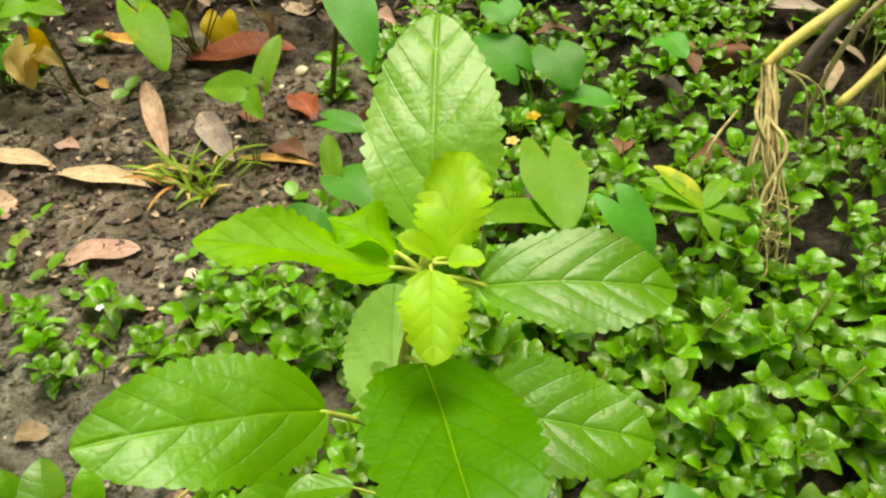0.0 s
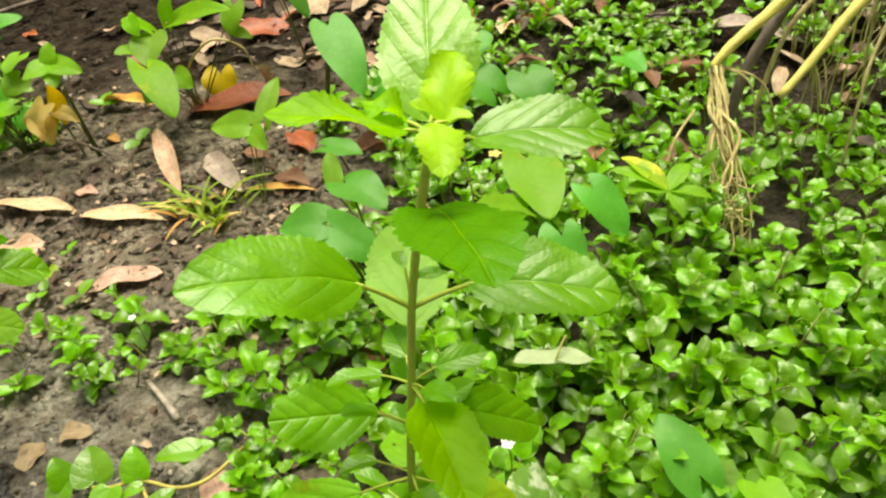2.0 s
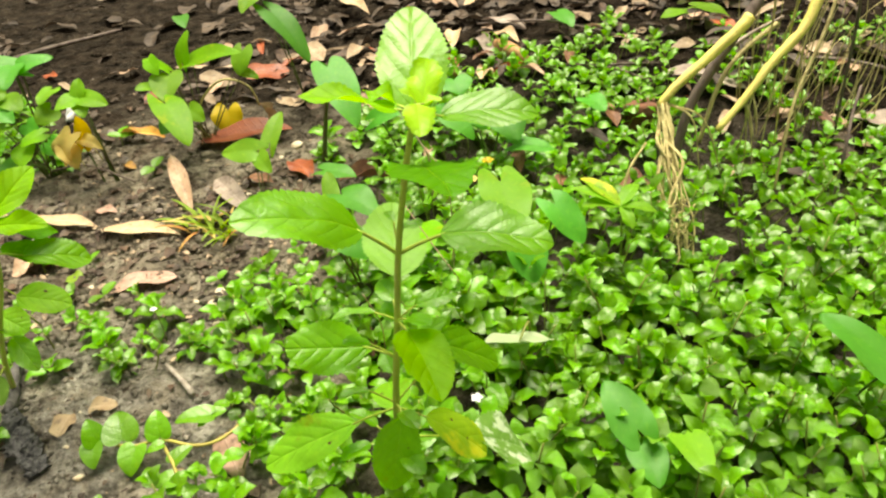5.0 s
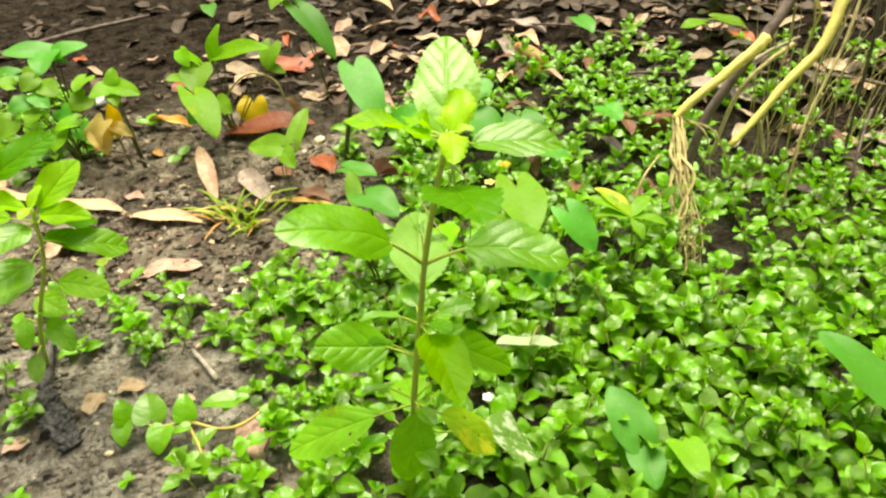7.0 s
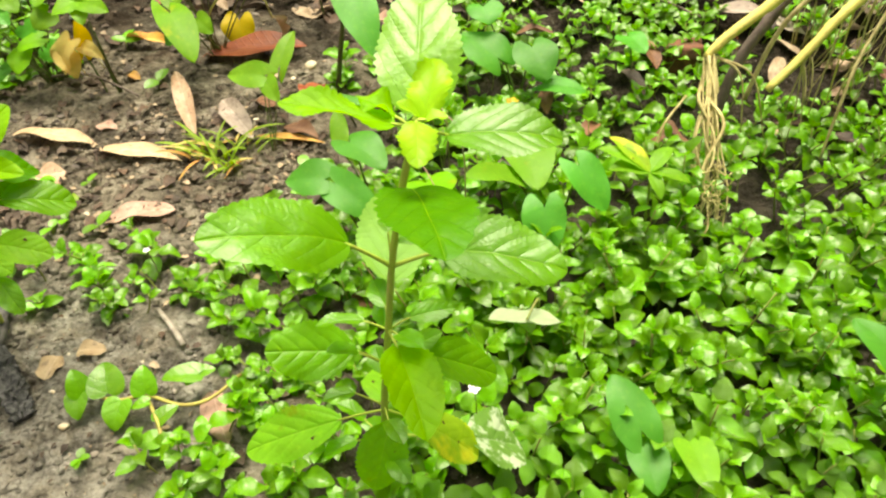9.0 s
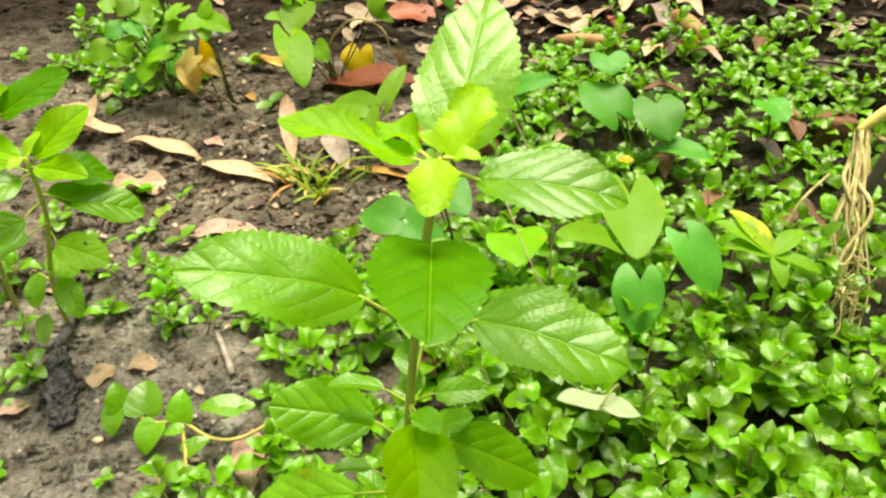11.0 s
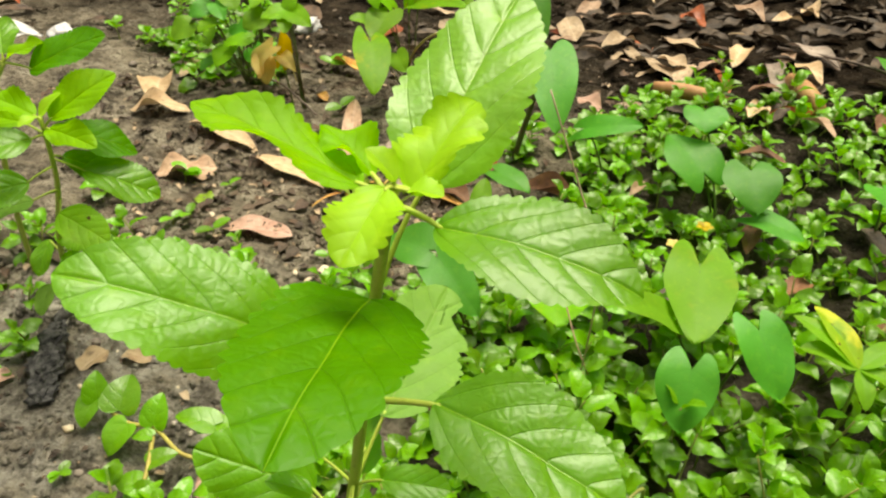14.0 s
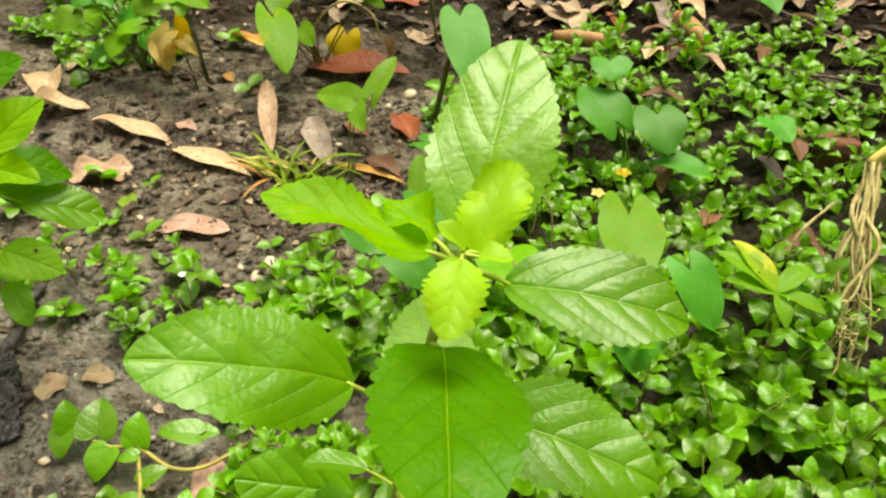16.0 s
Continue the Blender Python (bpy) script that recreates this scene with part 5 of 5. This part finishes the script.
    for x, y, s in ((-0.150, 0.668, 0.026), (-0.158, 0.655, 0.018), (-0.178, 0.662, 0.012), (-0.140, 0.650, 0.012), (-0.315, 0.715, 0.014), (-0.330, 0.705, 0.016), (-0.305, 0.725, 0.010), (-0.175, 0.630, 0.012),
                    (-0.145, 0.615, 0.016), (-0.155, 0.905, 0.014), (-0.12, 1.02, 0.014), (-0.255, 0.44, 0.012), (-0.10, 1.06, 0.025), (-0.23, 0.40, 0.012), (-0.20, 0.475, 0.010)):
        whole("shell_bit", lump("shell_bit", (s, s * rnd.uniform(0.6, 0.9), s * 0.45), rnd.random() * 9, 0.35), M_SHELL, pose(x, y, lie(x, y) + s * 0.15, rnd.uniform(-20, 20), rnd.uniform(-20, 20), rnd.uniform(0, 360)),
              "cream-white shell fragment on soil", "shell", "shell bits")
    for k in range(26):
        x, y, s = rnd.uniform(-0.34, -0.12), rnd.uniform(0.36, 0.60), rnd.uniform(0.003, 0.008)
        whole("pale_chip", lump("pale_chip", (s, s * rnd.uniform(0.6, 0.9), s * 0.5), rnd.random() * 9, 0.4, 1), M_SHELL if k % 3 == 0 else M_GREYWOOD, pose(x, y, lie(x, y) + s * 0.3, 0, 0, rnd.uniform(0, 360)),
              "tiny pale chip on grey soil", "chip", "pale chips")
    for x, y, size, label in ((-1.08, 1.028, (0.24, 0.05, 0.022), "crumpled white plastic strip on soil"), (-0.915, 1.034, (0.055, 0.045, 0.035), "crumpled white plastic scrap on soil"), (-0.555, 1.27, (0.03, 0.05, 0.035), "white paper scrap on soil")):
        whole("white_scrap", lump("white_scrap", size, x * 5, 0.6, 3), M_WHITE, pose(x, y, lie(x, y) + 0.008, 0, 0, -6), label, "scrap", "white scraps")
    whole("brick_fragment", lump("brick_fragment", (0.062, 0.042, 0.04), 3, 0.22, 3, 0.45), M_BRICK, pose(0.495, 1.085, lie(0.495, 1.085) + 0.018, 0, 0, 10), "weathered brown brick fragment among herbs", "brick")
    for k in range(70):
        x, y = (rnd.uniform(-0.5, -0.12), rnd.uniform(0.33, 0.95)) if k < 55 else (rnd.uniform(-0.9, 0.1), rnd.uniform(0.95, 1.5))
        s = rnd.uniform(0.006, 0.018)
        whole("pebble", lump("pebble", (s, s * rnd.uniform(0.6, 1), s * rnd.uniform(0.5, 0.8)), rnd.random() * 9, 0.3, 2), M_STONE, pose(x, y, lie(x, y) + s * 0.2, 0, 0, rnd.uniform(0, 360)),
              "small grey-brown pebble on soil", "pebble", "pebbles")


build_bits()


def build_crumbs():
    """Loose soil crumbs on the bare side."""
    rnd = np.random.default_rng(3)
    ico = lump("crumb", (1, 1, 0.8), 2, 0.5, 1)
    shape = np.array([v.co for v in ico.vertices])
    tris = np.array([p.vertices for p in ico.polygons])
    bpy.data.meshes.remove(ico)
    verts, faces = [], []
    for k in range(8000):
        x, y = (rnd.uniform(-0.48, -0.05), rnd.uniform(0.30, 0.85)) if k < 3600 else (rnd.uniform(-0.7, 0.1), rnd.uniform(0.5, 1.2)) if k < 6400 else (rnd.uniform(-1.2, 1.0), rnd.uniform(1.0, 1.9))
        s = 0.003 + 0.014 * rnd.random() ** 3
        if math.hypot(x + 0.28, y - 0.40) < 0.2:
            s *= 0.8
        turn = np.array(Euler(rnd.uniform(0, 6, 3)).to_matrix())
        faces.append(tris + k * len(shape))
        verts.append((shape * s * rnd.uniform(0.6, 1.2, 3)) @ turn.T + (x, y, lie(x, y) + 0.002))
    for k in range(8000, 8260):
        x, y = (rnd.uniform(-0.50, -0.08), rnd.uniform(0.55, 1.05)) if k < 8170 else (rnd.uniform(-1.1, 0.05), rnd.uniform(1.0, 1.7))
        turn = np.array(Euler((0, 0, rnd.uniform(0, 6))).to_matrix())
        faces.append(tris + k * len(shape))
        verts.append((shape * rnd.uniform(0.012, 0.036) * (1, rnd.uniform(0.6, 1.0), 0.4)) @ turn.T + (x, y, lie(x, y) + 0.003))
    me = mesh_from("soil_crumbs", np.concatenate(verts), np.concatenate(faces))
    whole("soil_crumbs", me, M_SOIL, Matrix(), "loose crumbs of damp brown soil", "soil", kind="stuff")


build_crumbs()


def build_debris():
    """Crumbled bits of dry leaf and straw between the soil crumbs."""
    rnd = random.Random(31)
    for name, mat, label, count, low, high in (("leaf_crumbs", M_LITTER, "crumbled bits of brown dry leaf on soil", 700, 0.005, 0.026), ("straw_crumbs", M_LITTER_PALE, "small bits of pale straw and leaf on soil", 520, 0.003, 0.015), ("leaf_mould", M_LITTER_BROWN, "dark rotted bits of leaf on soil", 300, 0.006, 0.024)):
        pts, faces0, uv0 = blade_grid(1.0, 0.6, 0.1, 0.4, 0, 0, 2, 4, (0.5, 0.6), wave=0.4)
        verts, faces, uvs = [], [], []
        for k in range(count):
            x, y = (rnd.uniform(-0.50, -0.02), rnd.uniform(0.33, 0.95)) if k % 3 else (rnd.uniform(-0.8, 0.1), rnd.uniform(0.8, 1.4))
            s = rnd.uniform(low, high)
            if math.hypot(x + 0.27, y - 0.42) < 0.20 and rnd.random() < 0.85:
                s *= 0.3
            m = np.array(pose(x, y, lie(x, y) + 0.006, rnd.uniform(-12, 12), rnd.uniform(-18, 18), rnd.uniform(0, 360)) @ Matrix.Diagonal((s * rnd.uniform(0.3, 1.2), s, s, 1)))
            verts.append(pts @ m[:3, :3].T + m[:3, 3])
            faces.append(faces0 + k * len(pts))
            uvs.append(uv0)
        whole(name, mesh_from(name, np.concatenate(verts), np.concatenate(faces), np.concatenate(uvs)), mat, Matrix(), label, "debris", kind="stuff")


build_debris()


def build_sprouts():
    """Small seedlings dotted over the bare soil."""
    rnd = random.Random(17)
    for x, y, s in ((-0.412, 0.756, 0.026), (-0.345, 0.690, 0.022), (-0.300, 0.672, 0.024), (-0.262, 0.640, 0.016), (-0.360, 0.672, 0.018), (-0.335, 0.420, 0.014), (-0.345, 0.455, 0.016), (-0.30, 0.352, 0.016),
                    (-0.330, 1.010, 0.026), (-0.155, 0.690, 0.016), (-0.20, 0.365, 0.014), (-0.43, 1.14, 0.03), (-0.06, 0.79, 0.022), (-0.345, 0.77, 0.02), (-0.42, 0.60, 0.024)):
        g = Vector((x, y, lie(x, y)))
        sprout = thing("sprout", g, "tiny green sprout on bare damp soil", "seedling", "soil sprouts")
        node = Vector((rnd.uniform(-0.004, 0.004), rnd.uniform(-0.004, 0.004), s * 0.6))
        part("stem", tube("stem", bow((0, 0, -0.006), node, (0.002, 0, 0), 4), 0.0008, 0.0006, 5), M_HERB_STEM, sprout)
        turn = rnd.uniform(0, 3.14)
        for k in range(rnd.choice((2, 2, 3, 4))):
            a = turn + k * (3.14 if k < 2 else 1.57) + rnd.uniform(-0.3, 0.3)
            way = Vector((math.cos(a), math.sin(a), rnd.uniform(0.0, 0.35))).normalized() * s * rnd.uniform(0.7, 1.1)
            me = blade_mesh("leaf", way.length, way.length * 0.72, 0.05, 0.2, 0, 0, 4, 8, (0.5, 0.6), seed=k)
            part("leaf", me, M_HERB, sprout, "", leaf_pose(node, node + way, rnd.uniform(-15, 15)))


build_sprouts()


# ---- grass tuft and creeper ----
def build_tuft():
    g = Vector((-0.185, 0.815, lie(-0.185, 0.815)))
    tuft = thing("grass_tuft", g, "small tuft of green and yellowed grass on soil", "grass")
    rnd = random.Random(9)
    for k in range(52):
        a, length = rnd.uniform(0, 6.28), rnd.uniform(0.03, 0.085)
        foot = Vector((rnd.uniform(-0.040, 0.045), rnd.uniform(-0.025, 0.025), 0))
        tip = foot + Vector((math.cos(a) * length, math.sin(a) * length * 0.7, rnd.uniform(0.004, 0.04)))
        me = blade_mesh("blade", (tip - foot).length, rnd.uniform(0.0035, 0.0085), 0.14, 0.4, 0, 0, 4, 12, (0.25, 0.6), seed=k)
        part("blade", me, M_ORANGE if k % 12 == 0 else M_PALE_YELLOW if k % 6 == 3 else M_GRASS, tuft, "", leaf_pose(foot, tip, 0))


build_tuft()


def build_creeper():
    b = Vector((-0.225, 0.412, 0.028))
    plant = thing("creeper", b, "creeping vine with yellow stem and round leaves on grey soil", "plant")
    runs = [[(-0.232, 0.421, 0.022), (-0.212, 0.422, 0.028), (-0.176, 0.415, 0.028), (-0.150, 0.420, 0.028), (-0.116, 0.411, 0.026), (-0.092, 0.421, 0.022), (-0.070, 0.450, 0.02)], [(-0.152, 0.421, 0.027), (-0.130, 0.389, 0.026), (-0.122, 0.367, 0.018)]]
    for line in runs:
        part("stem", tube("stem", spline([Vector(q) - b for q in line], 6), 0.0019, 0.0017, 7), M_CREEPER, plant)
    for k, (foot, tip, w) in enumerate((((-0.211, 0.421, 0.030), (-0.220, 0.434, 0.050), 0.022), ((-0.215, 0.420, 0.030), (-0.213, 0.400, 0.018), 0.022), ((-0.186, 0.420, 0.032), (-0.196, 0.447, 0.045), 0.031),
                                        ((-0.172, 0.413, 0.030), (-0.176, 0.389, 0.016), 0.029), ((-0.150, 0.420, 0.032), (-0.154, 0.439, 0.050), 0.027), ((-0.146, 0.412, 0.030), (-0.162, 0.406, 0.028), 0.012),
                                        ((-0.104, 0.439, 0.036), (-0.137, 0.432, 0.040), 0.022), ((-0.133, 0.393, 0.026), (-0.117, 0.409, 0.030), 0.020), ((-0.116, 0.439, 0.030), (-0.091, 0.447, 0.035), 0.021),
                                        ((-0.126, 0.376, 0.022), (-0.151, 0.376, 0.020), 0.021), ((-0.125, 0.367, 0.020), (-0.114, 0.380, 0.030), 0.020))):
        length = (Vector(tip) - Vector(foot)).length
        me = mesh_from("leaf", *heart_grid(length, w * 1.08, 0.05, 0.2, 0.14, 0.1, 0.2, k, 8, 18))
        part("leaf", me, M_HERB, plant, "", leaf_pose(Vector(foot) - b, Vector(tip) - b, 0))


M_CREEPER = stem_material("creeper_stem_yellow", (0.46, 0.42, 0.09), (0.36, 0.28, 0.07), 50.0)
build_creeper()


def build_flower():
    for p, size, mat, label, group in (((0.155, 0.385, 0.085), 0.006, M_WHITE, "tiny white flower among green herbs", "tiny white flowers"), ((-0.198, 0.590, 0.052), 0.0045, M_WHITE, "tiny white flower among green herbs", "tiny white flowers"),
                                       ((0.212, 0.900, 0.030), 0.011, M_ARUM_YELLOW, "small yellow withered bloom among herbs", "small yellow blooms"), ((0.186, 0.860, 0.024), 0.010, M_PALE_YELLOW, "small pale yellow withered bloom among herbs", "small yellow blooms")):
        f = thing("herb_flower", p, label, "flower", group)
        part("stalk", tube("stalk", bow((0, 0, -0.05), (0, 0, 0), (0.004, 0, 0)), 0.0007, 0.0005, 5), M_HERB_STEM, f)
        for k in range(5):
            a = k * 1.2566
            me = blade_mesh("petal", size, size * 0.7, 0.1, 0.2, 0, 0, 4, 6, (0.6, 0.4), seed=k)
            part("petal", me, mat, f, "", leaf_pose((0, 0, 0), (math.cos(a) * size, math.sin(a) * size, size * 0.35), 0))


build_flower()


# ---- the mat of creeping herbs ----
def cover(x, y):
    """How thickly the herbs stand at a place, from 0 to 1."""
    left = np.interp(y, [0.2, 0.36, 0.42, 0.46, 0.52, 0.58, 0.70, 0.76, 0.90, 1.00, 1.10, 1.20, 1.30, 1.45], [-0.13, -0.135, -0.085, -0.08, -0.105, -0.12, -0.10, 0.02, 0.06, 0.02, 0.00, 0.06, 0.10, 0.22])
    d = smooth_step(-0.03, 0.03, x - left) * (1 - smooth_step(1.28, 1.46, y + 0.10 * noise.noise(Vector((x * 6, y * 6, 0)))))
    d *= 1 - 0.7 * smooth_step(0.0, 0.1, (x - 0.50)) * smooth_step(0.92, 1.05, y)
    d *= 1 - 0.30 * smooth_step(0.80, 1.0, y) * smooth_step(0.10, 0.30, x)
    d *= 1 - 0.5 * (1 - smooth_step(0.03, 0.08, math.hypot(x - 0.50, y - 0.76)))
    d *= 1 if y < 0.5 else 0.68 + 0.32 * smooth_step(-0.35, 0.05, noise.noise(Vector((x * 13, y * 13, 5.0))))
    d *= 1 - 0.2 * (1 - smooth_step(0.10, 0.32, math.hypot(x - 0.48, y - 0.80)))
    d *= 1 - smooth_step(1.02, 1.26, x + 0.25 * noise.noise(Vector((x * 4, y * 4, 2.0))))
    d *= smooth_step(0.19, 0.28, y + 0.08 * noise.noise(Vector((x * 6, 3.0, 1.0))))
    for cx, cy, r, k in ((-0.27, 0.600, 0.045, 0.9), (-0.205, 0.560, 0.035, 0.9), (-0.330, 0.585, 0.040, 0.9), (-0.235, 0.635, 0.03, 0.6), (-0.150, 0.560, 0.03, 0.9), (-0.100, 0.600, 0.04, 0.4), (-0.33, 0.60, 0.045, 0.3), (-0.58, 1.08, 0.13, 0.5), (-0.72, 1.18, 0.14, 0.35),
                         (-0.36, 0.60, 0.04, 0.6), (-0.30, 0.335, 0.03, 0.4), (-0.37, 0.47, 0.04, 0.5), (-0.02, 1.03, 0.06, 0.8), (-0.26, 0.66, 0.02, 0.4), (0.52, 1.42, 0.06, 0.6), (-0.45, 0.66, 0.05, 0.4), (-0.5, 0.5, 0.1, 0.5)):
        d = max(d, k * (1 - smooth_step(r * 0.5, r * 1.2, math.hypot(x - cx, y - cy))))
    return float(d)


def build_herbs():
    rnd = random.Random(12)
    blades = [blade_grid(1.0, w, s, f, 4, 0.13, 4, 14, sh, wave=0.16, curl=c, seed=k)
              for k, (w, s, f, c, sh) in enumerate(((0.72, 0.08, 0.26, 0.22, (0.50, 0.78)), (0.64, 0.06, 0.36, 0.10, (0.52, 0.86)), (0.78, 0.06, 0.18, 0.30, (0.46, 0.74)), (0.68, 0.10, 0.42, 0.15, (0.55, 0.85))))]
    faces0, uv0 = blades[0][1], blades[0][2]
    shared = [mesh_from("leaf", *b) for b in blades]
    mat_ob = thing("creeping_herb_mat", (0.3, 0.6, 0.0), "dense mat of small glossy bright green creeping herbs", "ground cover")
    mat_ob["kind"] = "stuff"
    home = mat_ob.matrix_basis.inverted()
    verts, faces, uvs, count, singles = [], [], [], 0, 0
    sv, sf, sc = [], [], 0
    step = 0.0265
    for iy in range(int(1.35 / step)):
        for ix in range(int(2.3 / step)):
            x, y = -1.0 + (ix + rnd.random()) * step, 0.22 + (iy + rnd.random()) * step
            if rnd.random() > cover(x, y) or (x < -0.45 and y < 0.45):
                continue
            big = rnd.uniform(0.75, 1.25) * (0.8 if x < -0.13 else 0.85 if x < 0.04 and y < 0.75 else 1.0) * (0.95 if y > 0.90 and x > -0.3 else 1.0) * (1.3 if x < -0.4 else 1.0)
            ground = Vector((x, y, lie(x, y) - 0.004))
            tall = rnd.uniform(0.040, 0.105) if x > 0.12 and y < 0.85 else rnd.uniform(0.02, 0.055)
            tall *= 1 + 0.5 * noise.noise(Vector((x * 11, y * 11, 8.0)))
            lean = Vector((rnd.uniform(-0.5, 0.5), rnd.uniform(-0.65, 0.35), 1)).normalized()
            top = ground + lean * tall
            line = bow(ground, top, (rnd.uniform(-0.006, 0.006), rnd.uniform(-0.006, 0.006), 0), 3)
            tv, tf = tube_grid(line, 0.0012, 0.0009, 4)
            sv.extend(tv), sf.extend([tuple(i + sc for i in f) for f in tf])
            sc += len(tv)
            turn = rnd.uniform(0, 6.28)
            pairs = rnd.choice((2, 2, 3)) if y > 0.72 and x > 0.1 else rnd.choice((3, 4, 4)) if x > 0.1 else rnd.choice((2, 3, 3, 4))
            for p in range(pairs):
                h = 1 - p * 0.19
                node = ground + (top - ground) * max(h, 0.25)
                size = (0.027 if y < 0.5 else 0.030) * big * (0.66 + 0.13 * p) * rnd.uniform(0.85, 1.15)
                for s in (0, 1):
                    a = turn + p * 1.45 + s * math.pi + rnd.uniform(-0.3, 0.3)
                    tilt = (0.75 - 0.38 * p) + rnd.uniform(-0.3, 0.3)
                    way = Vector((math.cos(a) * math.cos(tilt), math.sin(a) * math.cos(tilt), math.sin(tilt)))
                    foot = node + way * size * 0.15
                    m = leaf_pose(foot, foot + way, rnd.uniform(-22, 22)) @ Matrix.Scale(size, 4)
                    k = rnd.randrange(4)
                    if singles < 300 and 0.14 < x < 0.50 and 0.30 < y < 0.47 and p < 3:
                        part("leaf", shared[k], M_HERB, mat_ob, "", home @ m)
                        singles += 1
                        continue
                    mm = np.array(m)
                    verts.append(blades[k][0] @ mm[:3, :3].T + mm[:3, 3] - np.array((0.3, 0.6, 0.0)))
                    faces.append(faces0 + count)
                    uvs.append(uv0)
                    count += len(blades[k][0])
    me = mesh_from("herb_leaves", np.concatenate(verts), np.concatenate(faces), np.concatenate(uvs))
    ob = part("herb_leaves", me, M_HERB, mat_ob)
    ob["kind"] = "stuff"
    ob = part("herb_stems", mesh_from("herb_stems", [v - Vector((0.3, 0.6, 0)) for v in sv], sf), M_HERB_STEM, mat_ob)
    ob["kind"] = "stuff"


build_herbs()
